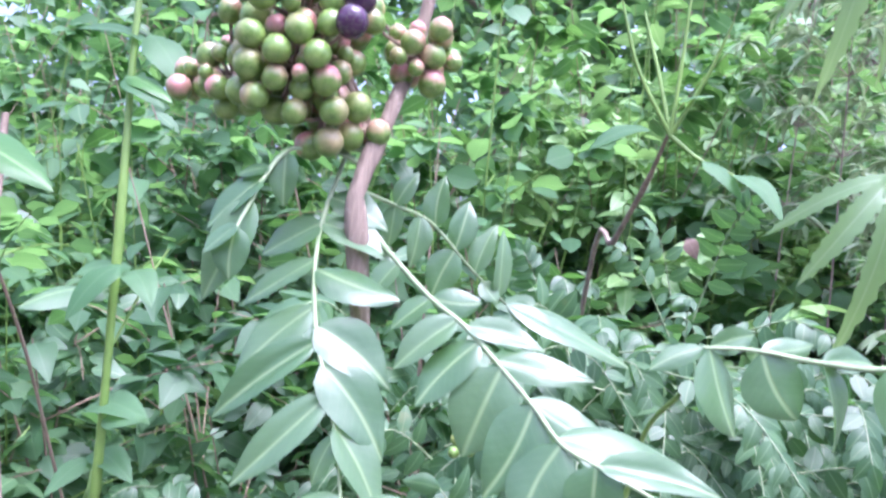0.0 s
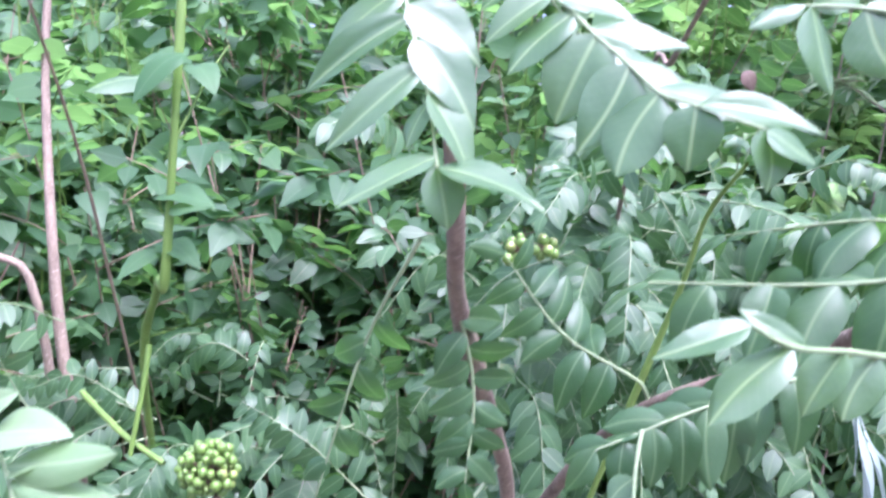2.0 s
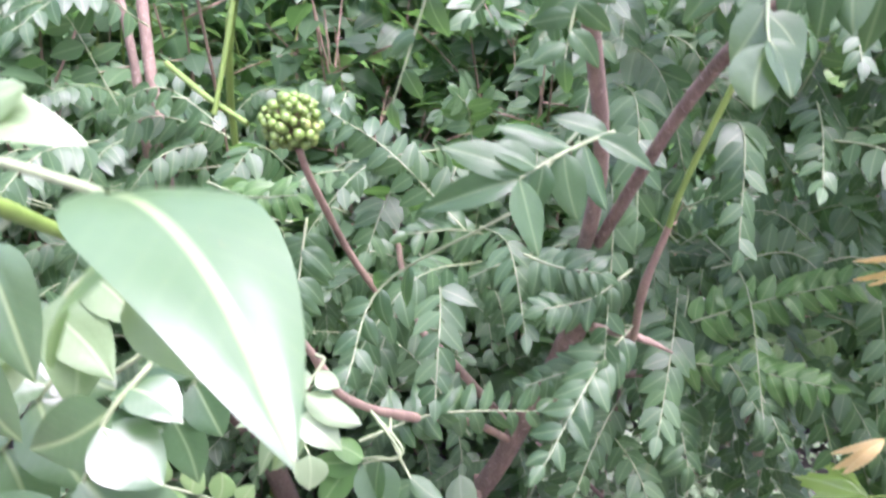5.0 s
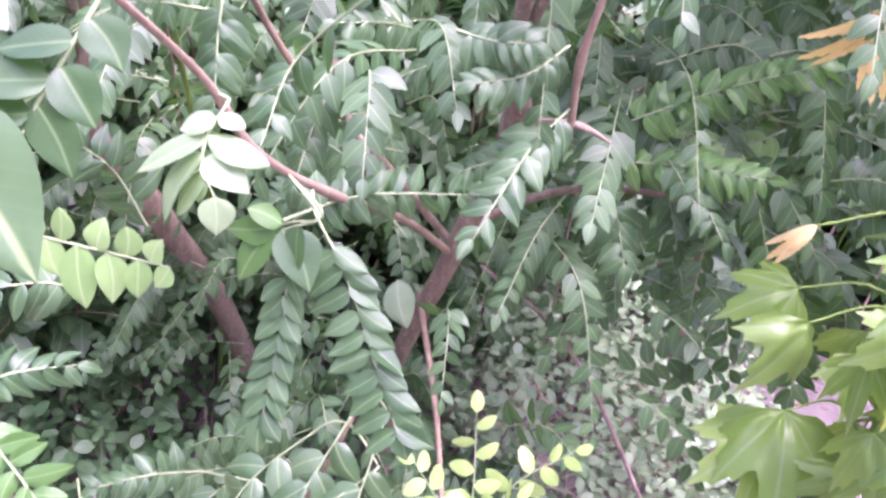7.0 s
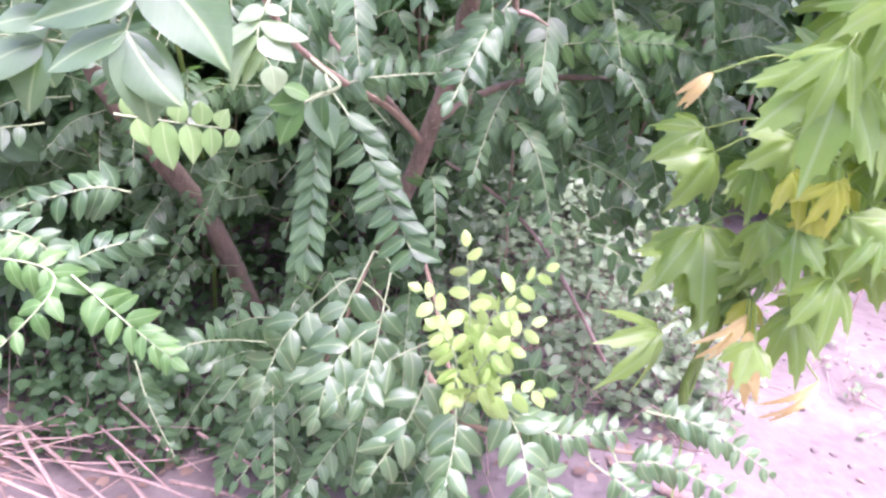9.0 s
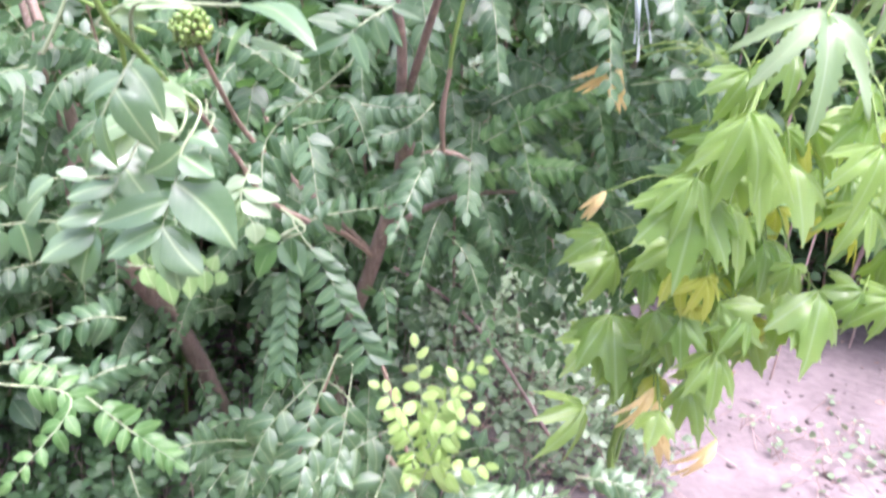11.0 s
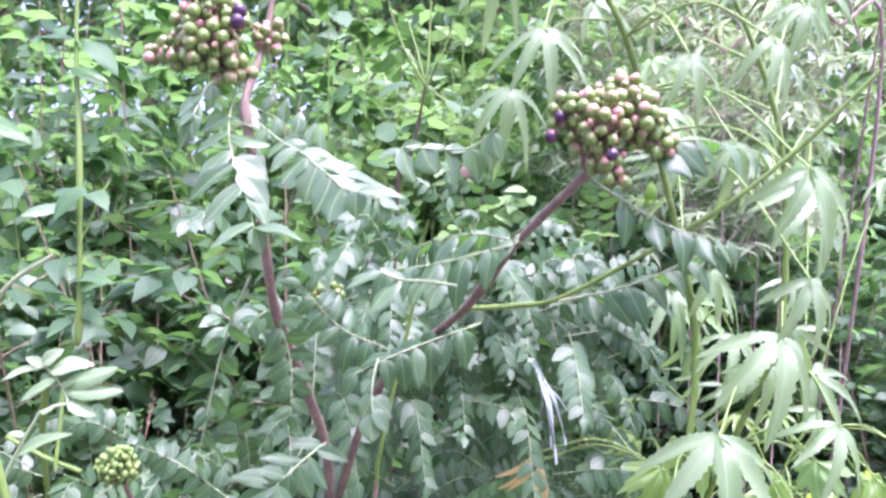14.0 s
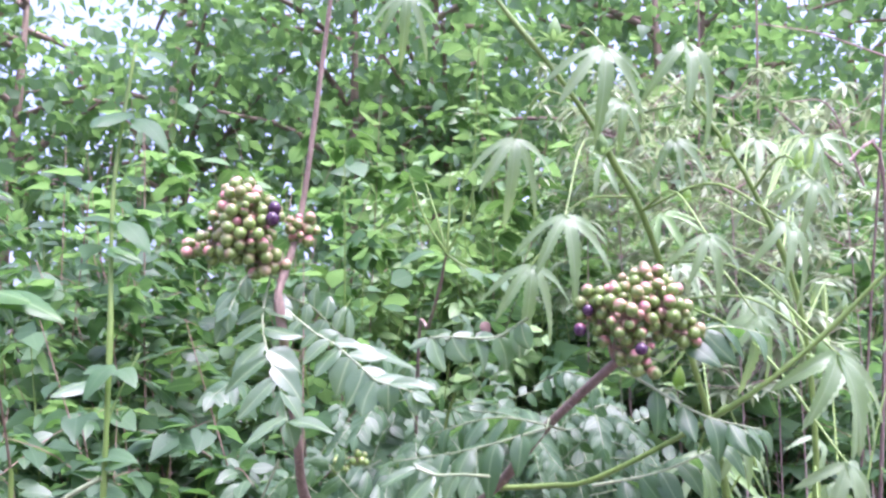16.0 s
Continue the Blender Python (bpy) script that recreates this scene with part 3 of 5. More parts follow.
# the branch that bears the upper berry cluster
stem("branch", ((0.056, 0.65, 0.87), (0.045, 0.545, 0.985), (-0.005, 0.40, 1.13), (-0.014, 0.30, 1.19), (-0.031, 0.285, 1.290), (-0.032, 0.285, 1.310), (-0.024, 0.295, 1.342), (-0.017, 0.310, 1.385), (0.000, 0.284, 1.557), (0.005, 0.288, 1.644)), (0.0066, 0.0052, 0.0040, 0.0033, 0.0030, 0.0027, 0.0021, 0.0016), BARK, bush, n=46, sides=9, knots=(0.2, 0.45, 0.6))
# the branch that bears the second cluster
stem("branch", ((0.06, 0.65, 0.875), (0.094, 0.469, 1.058), (0.157, 0.358, 1.145), (0.181, 0.264, 1.206), (0.211, 0.194, 1.253)), (0.0050, 0.0042, 0.0038, 0.0036, 0.0034), BARK, bush, n=30, knots=(0.3, 0.6))
stem("branch", ((0.154, 0.359, 1.146), (0.197, 0.331, 1.151), (0.227, 0.286, 1.162), (0.292, 0.195, 1.218), (0.341, 0.157, 1.265), (0.383, 0.121, 1.320)), (0.0026, 0.0022, 0.0019, 0.0017, 0.0014), GREEN_STEM, bush, "green young branch", n=30, knots=(0.62, 0.85))
# the low branch towards the lens
stem("branch", ((0.035, 0.80, 0.61), (-0.01, 0.66, 0.70), (-0.055, 0.53, 0.765), (-0.085, 0.44, 0.82), (-0.105, 0.40, 0.87), (-0.120, 0.30, 0.935)), (0.0042, 0.0035, 0.0028, 0.0023, 0.002), TWIG, bush, n=30, knots=(0.4, 0.7))
stem("branch", ((-0.120, 0.305, 0.932), (-0.13, 0.19, 0.992), (-0.135, 0.13, 1.03), (-0.160, 0.130, 1.132), (-0.162, 0.117, 1.188)), (0.0024, 0.002, 0.0016, 0.0013), GREEN_STEM, bush, "green young branch", n=24, knots=(0.3, 0.6))
stem("side_twig", ((-0.13, 0.18, 0.998), (-0.111, 0.120, 1.027), (-0.079, 0.111, 1.030), (-0.052, 0.099, 1.032)), (0.0014, 0.0010, 0.0008), RACHIS, bush, n=14, sides=6)
stem("side_twig", ((-0.158, 0.120, 1.138), (-0.138, 0.111, 1.168), (-0.112, 0.099, 1.185)), (0.0016, 0.0012), RACHIS, bush, n=10, sides=6)
stem("branch", ((0.066, 0.755, 0.78), (0.115, 0.647, 0.819), (0.150, 0.662, 0.806)), (0.005, 0.0034, 0.001), BARK, bush, n=16)
stem("branch", ((0.111, 0.640, 0.820), (0.103, 0.600, 0.878), (0.106, 0.575, 0.935)), (0.0034, 0.003, 0.0028), TWIG, bush, n=10, knots=(0.5,))
stem("branch", ((0.1055, 0.577, 0.930), (0.108, 0.557, 0.982), (0.133, 0.513, 1.138), (0.135, 0.485, 1.195), (0.134, 0.426, 1.228)), (0.0024, 0.0021, 0.0017, 0.0012), GREEN_STEM, bush, "green young branch", n=22, knots=(0.4,))
stem("branch", ((0.053, 0.831, 0.639), (0.111, 0.868, 0.668), (0.185, 0.881, 0.692), (0.287, 0.868, 0.705)), (0.006, 0.005, 0.003), BARK, bush, n=18)
stem("branch", ((-0.132, 0.804, 0.835), (-0.093, 0.767, 0.750), (-0.047, 0.771, 0.707), (0.028, 0.866, 0.596)), (0.003, 0.004, 0.005), BARK, bush, n=16)
stem("branch", ((0.322, 0.893, 0.639), (0.332, 0.898, 0.577), (0.344, 0.923, 0.464)), (0.006, 0.007, 0.006), BARK, bush, n=12)
# second trunk of the bush, leaning away
stem("trunk", ((-0.24, 1.22, -0.03), (-0.313, 1.092, 0.30), (-0.373, 0.971, 0.50), (-0.42, 0.88, 0.65), (-0.407, 0.860, 0.775), (-0.472, 0.899, 0.993), (-0.549, 0.985, 1.236), (-0.574, 1.020, 1.394)), (0.020, 0.019, 0.014, 0.008, 0.0055, 0.0045), BARK, bush, n=40, sides=10, knots=(0.3, 0.5))
stem("branch", ((-0.415, 0.89, 0.64), (-0.466, 0.848, 0.990), (-0.516, 0.836, 1.045), (-0.611, 0.864, 1.111)), (0.006, 0.0045, 0.003), BARK, bush, n=16)
stem("branch", ((-0.087, 0.684, 0.769), (-0.136, 0.646, 0.839), (-0.155, 0.563, 0.919), (-0.162, 0.539, 0.949)), (0.0035, 0.003, 0.0025), TWIG, bush, n=14)
stem("branch", ((-0.305, 0.626, 0.979), (-0.252, 0.586, 0.965), (-0.211, 0.567, 0.954)), (0.0025, 0.0022), GREEN_STEM, bush, n=10)

FRONT = (0, -0.85, 0.6)
# leaves round the upper cluster
set_frond(bush, ((-0.041, 0.300, 1.318), (-0.044, 0.287, 1.295), (-0.043, 0.276, 1.277), (-0.038, 0.264, 1.257), (-0.033, 0.257, 1.245), (-0.026, 0.250, 1.227), (-0.021, 0.243, 1.208)), (
    (0.17, -21, -6, -11, 1.11), (0.30, -25, -8, -15, 0.76), (0.42, -25, -9, -24, 0.76), (0.53, -33, -11, -24, 0.55), (0.72, -29, -12, -28, 0.56), (0.10, 23, -6, -7, 0.99), (0.17, 29, -7, -7, 0.85), (0.33, 31, -8, -5, 0.94), (0.47, 28, -8, -15, 1.02), (0.62, 25, -10, -25, 0.90), (0.80, 21, -8, -23, 0.81), (0.82, -7, -4, -15, 1.31), (0.97, -31, -10, -15, 0.75), (1.00, 35, -9, -3, 0.90), (1.00, 7, -5, -18, 1.23)), SKYLIT, 1, 1.0)
set_frond(bush, ((-0.033, 0.300, 1.300), (-0.018, 0.282, 1.286), (-0.002, 0.270, 1.273), (0.010, 0.260, 1.266), (0.023, 0.252, 1.255), (0.033, 0.242, 1.246), (0.041, 0.232, 1.238), (0.050, 0.224, 1.235), (0.066, 0.212, 1.230)), (
    (0.15, -10, -4, -12, 1.11), (0.25, 17, -4, 1, 1.13), (0.25, -14, -4, -10, 1.02), (0.35, -21, -7, -15, 0.82), (0.42, -20, -8, -20, 0.94), (0.50, -11, -8, -27, 1.30), (0.62, -14, -8, -27, 1.08), (0.75, -11, -7, -25, 1.24), (0.88, -1, -5, -18, 1.56), (0.38, 27, -7, -2, 0.63), (0.47, 31, -8, -0, 0.61), (0.60, 26, -8, -10, 0.86), (0.72, 41, -4, -1, 0.73), (0.88, 34, -10, 1, 0.55), (1.00, 14, -4, -6, 1.41), (1.00, 3, -5, -16, 1.40)), SKYLIT, 2, 0.8)
set_frond(bush, ((-0.033, 0.305, 1.308), (-0.021, 0.320, 1.305), (-0.006, 0.335, 1.300), (0.013, 0.345, 1.283), (0.032, 0.350, 1.268)), (
    (0.25, 8, 0, 15, 0.89), (0.53, 1, -0, 23, 0.89), (0.65, 5, 0, 22, 0.99), (0.78, 6, 0, 23, 0.82), (0.93, 3, 0, 30, 0.73), (0.97, 28, -8, -9, 0.65), (0.97, 58, -7, -14, 0.55), (0.42, 1, -6, -21, 0.98), (0.65, -7, -6, -21, 1.19), (0.82, 8, -3, -8, 1.56), (0.25, -2, -4, -17, 0.98)), SKYLIT, 3)
set_frond(bush, ((0.148, 0.205, 1.283), (0.143, 0.225, 1.278), (0.132, 0.232, 1.271), (0.116, 0.238, 1.270), (0.097, 0.242, 1.271), (0.082, 0.243, 1.270)), (
    (1.00, -16, -1, -8, 0.76), (0.97, 18, 5, 6, 0.76), (0.97, 11, -4, -25, 1.33), (0.78, 12, -4, -19, 1.47), (0.60, 11, -4, -24, 1.26), (0.40, 8, -4, -25, 1.27), (0.78, 19, 5, 4, 0.75), (0.20, 6, -4, -24, 1.15), (0.60, 22, 6, 3, 0.66), (0.10, 6, -3, -20, 1.19)), SKYLIT, 4)
set_frond(bush, ((-0.049, 0.285, 1.320), (-0.058, 0.278, 1.317), (-0.063, 0.270, 1.306), (-0.065, 0.264, 1.297), (-0.067, 0.258, 1.289)), (
    (0.25, 1, -5, -19, 0.96), (0.47, -19, -7, -17, 0.95), (0.70, -13, -9, -34, 0.70), (0.97, -11, -4, -9, 1.18), (0.40, -11, -3, -3, 1.36), (1.00, -0, -4, -17, 1.26)), SKYLIT, 5, 1.3)
frond(bush, (0.176, 0.255, 1.203), (0.119, 0.269, 1.186), (0.059, 0.284, 1.176), 11, 0.036, (0, -0.6, 0.9), 0.3, seed=6)
frond(bush, (0.181, 0.392, 1.131), (0.118, 0.366, 1.112), (0.061, 0.340, 1.091), 15, 0.036, (0, -0.7, 0.8), 0.7, seed=7)
frond(bush, (-0.030, 0.369, 1.171), (-0.052, 0.389, 1.112), (-0.071, 0.393, 1.011), 8, 0.027, FRONT, 0.5, seed=9, first=0.4)
frond(bush, (-0.012, 0.387, 1.150), (0.006, 0.399, 1.094), (0.008, 0.391, 1.046), 13, 0.027, FRONT, 0.05, seed=10, lead=0.3)
frond(bush, (-0.005, 0.482, 0.946), (-0.089, 0.539, 0.859), (-0.091, 0.467, 0.814), 9, 0.030, (0, -0.7, 0.7), 0.5, seed=12, first=0.35)
frond(bush, (0.094, 0.434, 1.103), (0.052, 0.436, 1.122), (0.014, 0.430, 1.162), 11, 0.032, FRONT, 0.6, seed=13)
frond(bush, (0.211, 0.199, 1.250), (0.263, 0.180, 1.217), (0.301, 0.163, 1.206), 11, 0.030, (0, -0.6, 0.9), 0.5, seed=14)
frond(bush, (0.236, 0.176, 1.252), (0.275, 0.176, 1.277), (0.333, 0.178, 1.270), 11, 0.030, (0, -0.5, 0.9), 0.4, seed=15)
frond(bush, (0.190, 0.254, 1.202), (0.143, 0.281, 1.210), (0.093, 0.313, 1.195), 13, 0.034, (0, -0.6, 0.9), 0.5, seed=16)
frond(bush, (0.213, 0.258, 1.159), (0.260, 0.227, 1.174), (0.322, 0.212, 1.204), 15, 0.030, (0, -0.5, 0.9), 0.5, seed=17)
# leaves of the low branch, close to the lens
set_frond(bush, ((0.125, 0.230, 1.170), (0.101, 0.215, 1.173), (0.081, 0.205, 1.174), (0.067, 0.200, 1.179)), (
    (1.00, -26, -3, -9, 0.65), (0.68, -22, -8, -21, 0.85), (0.38, -12, -5, -17, 1.07), (0.60, -18, 0, 10, 0.63), (0.17, -9, -5, -19, 1.13)), SKYLIT, 18, 1.2)
set_frond(bush, ((-0.146, 0.250, 0.925), (-0.165, 0.240, 0.889), (-0.181, 0.235, 0.855)), (
    (0.10, 21, -5, -5, 1.47), (0.33, 26, -10, -27, 1.20), (0.62, 21, -10, -31, 1.20), (1.00, -15, -12, -39, 1.08), (0.80, -31, -9, -4, 1.07), (0.50, -33, -10, -7, 0.91), (1.00, -38, -12, -19, 0.98), (0.25, -26, -8, 3, 1.24)), SKYLIT, 43, 0.9)
set_frond(bush, ((-0.126, 0.230, 0.968), (-0.133, 0.220, 0.958), (-0.140, 0.215, 0.945)), (
    (1.00, -37, -12, -17, 0.76), (0.53, 11, -11, -37, 0.96), (0.78, 25, -7, -15, 1.10), (0.25, 22, -7, -11, 1.21), (1.00, -17, -9, -28, 0.90)), GLARE_SHOOT, 44, 1.0)
set_frond(bush, ((-0.106, 0.300, 0.925), (-0.116, 0.290, 0.901), (-0.126, 0.280, 0.876), (-0.133, 0.270, 0.852)), (
    (0.15, 16, -6, -16, 1.39), (0.28, -29, -8, -3, 1.05), (0.40, 17, -7, -19, 1.29), (0.47, -32, -9, -1, 0.98), (0.60, 16, -8, -25, 1.10), (0.65, -32, -9, -4, 1.00), (0.82, -29, -8, -6, 1.07), (1.00, -20, -7, -17, 1.26)), CURRY, 45, 0.8)
set_frond(bush, ((0.041, 0.430, 1.012), (0.026, 0.400, 1.008), (0.011, 0.375, 1.001), (-0.002, 0.360, 0.992)), (
    (0.20, 31, -9, -6, 0.75), (0.35, 19, -10, -28, 0.87), (0.47, -37, -10, 8, 0.64), (0.55, 13, -9, -30, 0.90), (0.82, -23, -6, 11, 0.98), (0.93, -39, -10, 9, 0.72), (1.00, -43, -12, -19, 0.55), (1.00, 19, -10, -30, 1.01), (0.75, 1, -6, -22, 1.00), (0.07, -29, -7, 8, 0.81)), CURRY, 11, 0.8)
set_frond(bush, ((0.080, 0.340, 1.103), (0.075, 0.320, 1.091), (0.072, 0.300, 1.078), (0.072, 0.285, 1.067)), (
    (0.62, -9, -5, -20, 1.19), (0.70, 17, -6, -14, 1.28), (1.00, 0, -6, -21, 1.48), (0.95, 14, -6, -15, 1.23), (0.38, -10, -3, -11, 1.39)), SKYLIT, 8, 1.2)
stem("side_twig", ((-0.200, 0.225, 0.982), (-0.185, 0.220, 1.008), (-0.167, 0.220, 1.052), (-0.152, 0.220, 1.082)), (0.0016, 0.0014, 0.001), RACHIS, bush, n=16, sides=6)
set_frond(bush, ((-0.167, 0.220, 1.051), (-0.161, 0.220, 1.066), (-0.152, 0.220, 1.081)), (
    (0.05, 32, -8, 21, 0.55), (0.50, -9, -3, 4, 1.13), (1.00, 8, -2, 4, 1.12)), GLARE_SHOOT, 24, 0.9)
set_frond(bush, ((-0.152, 0.220, 1.081), (-0.143, 0.222, 1.085), (-0.137, 0.225, 1.087), (-0.143, 0.230, 1.098), (-0.156, 0.235, 1.111)), (
    (0.50, 20, -5, -7, 0.85), (0.70, 10, -3, 8, 1.09), (0.75, 37, -9, 14, 0.60), (0.90, 27, -7, 10, 0.93), (0.82, -23, -7, -13, 0.55), (0.68, 39, -9, 3, 0.55), (0.97, -27, -8, -5, 0.55), (1.00, 12, -4, 11, 1.07), (1.00, -10, -3, 5, 1.02)), GLARE_SHOOT, 25, 0.9)
frond(bush, (-0.13, 0.19, 0.992), (-0.141, 0.168, 0.969), (-0.155, 0.167, 0.940), 7, 0.036, (0.1, -0.3, 1), 0.3, SKYLIT, seed=19)
leaf(bush, (-0.052, 0.099, 1.032), (-0.018, 0.071, 1.043), (-0.15, 0.0, 1), SKYLIT, 1, 1.0)
leaf(bush, (-0.051, 0.105, 1.016), (-0.021, 0.098, 1.016), (-0.1, 0.0, 1), GLARE_SHOOT, 2, 1.0)
leaf(bush, (-0.049, 0.097, 1.024), (-0.071, 0.100, 1.008), (-0.1, -0.4, 1), YOUNG, 0, 0.9)
leaf(bush, (-0.011, 0.696, 0.620), (0.008, 0.668, 0.585), (0, -0.8, 0.6), PALE, 2, 1.2)
stem("branch", ((0.062, 0.610, 0.386), (0.101, 0.501, 0.403), (0.198, 0.480, 0.406), (0.310, 0.466, 0.404)), (0.004, 0.003, 0.002), TWIG, bush, n=14)
stem("branch", ((0.005, 0.857, 0.521), (0.057, 0.660, 0.482), (0.096, 0.486, 0.415)), (0.004, 0.003, 0.002), TWIG, bush, n=12)
stem("branch", ((-0.098, 0.677, 0.260), (-0.046, 0.597, 0.444), (-0.013, 0.594, 0.556)), (0.0026, 0.0022, 0.0016), TWIG, bush, n=12)
# middle of the bush
set_frond(bush, ((-0.094, 0.410, 0.855), (-0.100, 0.400, 0.840), (-0.099, 0.390, 0.825), (-0.088, 0.380, 0.813)), (
    (0.17, -20, -6, -6, 1.26), (0.35, -38, -14, -22, 0.55), (0.55, -24, -14, -36, 0.91), (0.72, -13, -8, -25, 0.99), (0.10, 15, -4, -4, 1.60), (0.35, 37, -9, -5, 0.78), (0.60, 29, -7, -9, 1.16), (0.80, -5, -4, -13, 1.60), (1.00, 4, -6, -20, 1.60)), GLARE_SHOOT, 30, 1.2)
set_frond(bush, ((-0.211, 0.400, 0.758), (-0.198, 0.400, 0.757), (-0.167, 0.400, 0.756), (-0.119, 0.400, 0.754)), (
    (0.50, -1, 0, 21, 1.40), (0.70, 2, 0, 20, 1.58), (0.82, 0, 0, 19, 1.54), (0.93, 5, -0, 16, 1.56), (0.35, -5, 0, 21, 1.15), (0.40, 10, -6, -21, 1.26), (0.60, 9, -11, -37, 0.96), (0.75, 7, -9, -30, 1.02), (0.88, 3, -7, -23, 1.15), (1.00, -8, -5, -13, 1.47)), YOUNG, 37)
set_frond(bush, ((-0.051, 0.450, 0.777), (-0.062, 0.455, 0.773), (-0.076, 0.460, 0.764)), (
    (0.95, -30, -8, -6, 1.13), (1.00, -20, -13, -38, 0.87), (0.80, -21, -6, 10, 1.22)), FRESH, 39)
set_frond(bush, ((-0.050, 0.455, 0.775), (-0.059, 0.458, 0.770), (-0.071, 0.460, 0.763)), (
    (0.97, 27, -12, -34, 1.22), (0.53, -1, -9, -31, 1.07)), CURRY, 38)
set_frond(bush, ((-0.049, 0.480, 0.761), (-0.037, 0.475, 0.747), (-0.022, 0.468, 0.726), (-0.005, 0.458, 0.696), (0.013, 0.448, 0.665), (0.026, 0.440, 0.641)), (
    (0.20, -20, -8, -17, 0.93), (0.30, -23, -9, -20, 0.81), (0.40, -26, -9, -20, 0.75), (0.50, -23, -8, -17, 0.87), (0.57, -25, -8, -17, 0.82), (0.65, -27, -9, -17, 0.77), (0.72, -23, -8, -17, 0.89), (0.80, -24, -9, -18, 0.83), (0.90, -26, -9, -18, 0.79), (1.00, -20, -8, -18, 0.92), (0.15, 28, -7, -10, 0.84), (0.28, 29, -8, -9, 0.81), (0.38, 25, -7, -11, 0.90), (0.47, 27, -7, -8, 0.88), (0.55, 24, -7, -9, 0.94), (0.62, 28, -8, -8, 0.85), (0.70, 25, -7, -9, 0.93), (0.78, 29, -8, -9, 0.84), (0.88, 26, -7, -8, 0.93), (0.97, 30, -8, -7, 0.82), (1.00, 12, -7, -19, 1.24)), CURRY, 31)
set_frond(bush, ((-0.064, 0.460, 0.733), (-0.063, 0.455, 0.702), (-0.064, 0.450, 0.668), (-0.067, 0.440, 0.631)), (
    (0.05, -16, -7, -16, 0.93), (0.17, -18, -7, -19, 0.86), (0.33, -18, -8, -18, 0.85), (0.47, -19, -8, -18, 0.84), (0.62, -19, -8, -17, 0.86), (0.75, -19, -8, -18, 0.85), (0.88, -18, -8, -18, 0.88), (1.00, -18, -8, -18, 0.90), (0.00, 16, -7, -18, 0.90), (0.15, 15, -7, -18, 0.93), (0.30, 15, -7, -18, 0.96), (0.42, 14, -7, -20, 0.92), (0.57, 14, -7, -20, 0.94), (0.72, 14, -7, -19, 0.99), (0.85, 16, -7, -18, 0.97), (0.97, 16, -7, -18, 0.95), (1.00, 2, -9, -27, 1.06)), CURRY, 32)
set_frond(bush, ((-0.102, 0.215, 0.941), (-0.110, 0.205, 0.926), (-0.115, 0.200, 0.902), (-0.123, 0.195, 0.875)), (
    (0.38, 24, -6, -10, 1.60), (0.62, 43, -16, -41, 1.08), (0.78, -51, -14, -14, 0.69), (1.00, 28, -11, -31, 1.05), (1.00, -38, -12, -17, 0.95), (1.00, 14, -13, -44, 0.91), (0.30, -25, -8, -17, 1.31), (0.15, 20, -5, -3, 1.38)), SKYLIT, 20, 0.6)
set_frond(bush, ((-0.130, 0.260, 0.917), (-0.147, 0.260, 0.902), (-0.171, 0.260, 0.890), (-0.217, 0.265, 0.884)), (
    (0.45, -12, -10, -31, 1.04), (0.68, 28, -7, -7, 1.31), (0.80, -19, -9, -22, 1.23), (0.82, -20, -6, 8, 1.12), (1.00, -22, -8, -14, 1.34), (0.33, -29, -8, 9, 0.90)), SKYLIT, 22, 0.9)
set_frond(bush, ((-0.139, 0.280, 0.841), (-0.189, 0.280, 0.843), (-0.243, 0.290, 0.840), (-0.295, 0.290, 0.830)), (
    (0.75, 7, -9, -31, 1.32), (0.57, 8, -9, -31, 1.27), (0.42, 7, -7, -27, 1.40), (0.90, 5, -8, -31, 1.32), (0.25, 10, -4, 17, 1.60), (0.50, 16, -5, 19, 1.60), (0.72, 13, -6, 23, 1.60), (0.15, 6, -7, -27, 1.29)), SKYLIT, 28, 0.9)
set_frond(bush, ((-0.143, 0.160, 1.013), (-0.126, 0.150, 1.023), (-0.118, 0.148, 1.028)), (
    (0.50, 37, -0, 8, 0.79), (0.45, 26, 0, 13, 0.80), (0.23, 22, -2, -1, 0.96)), GLARE_SHOOT, 41)
frond(bush, (-0.086, 0.522, 0.741), (-0.033, 0.554, 0.760), (0.055, 0.582, 0.768), 23, 0.027, (0, -0.95, 0.3), 0.15, seed=33)
frond(bush, (0.107, 0.627, 0.838), (0.079, 0.580, 0.809), (0.051, 0.512, 0.760), 15, 0.031, (0, -0.7, 0.75), 0.3, seed=34)
frond(bush, (-0.169, 0.606, 0.879), (-0.165, 0.588, 0.841), (-0.158, 0.569, 0.799), 13, 0.032, FRONT, 0.3, seed=35)
frond(bush, (-0.081, 0.675, 0.832), (-0.094, 0.631, 0.786), (-0.097, 0.588, 0.741), 15, 0.028, FRONT, 0.3, seed=36)
frond(bush, (0.177, 0.763, 0.817), (0.224, 0.718, 0.790), (0.268, 0.662, 0.738), 21, 0.030, (0.1, -0.8, 0.6), 0.3, seed=40)
frond(bush, (0.359, 0.771, 0.729), (0.394, 0.735, 0.651), (0.387, 0.684, 0.589), 23, 0.034, (-0.5, -0.8, 0.5), 0.2, seed=41)
frond(bush, (0.159, 0.761, 0.768), (0.180, 0.721, 0.728), (0.195, 0.682, 0.690), 9, 0.038, FRONT, 0.3, seed=42, first=0.5)
frond(bush, (0.243, 0.836, 0.876), (0.331, 0.836, 0.870), (0.392, 0.791, 0.819), 19, 0.032, (0, -0.7, 0.8), 0.3, seed=43)
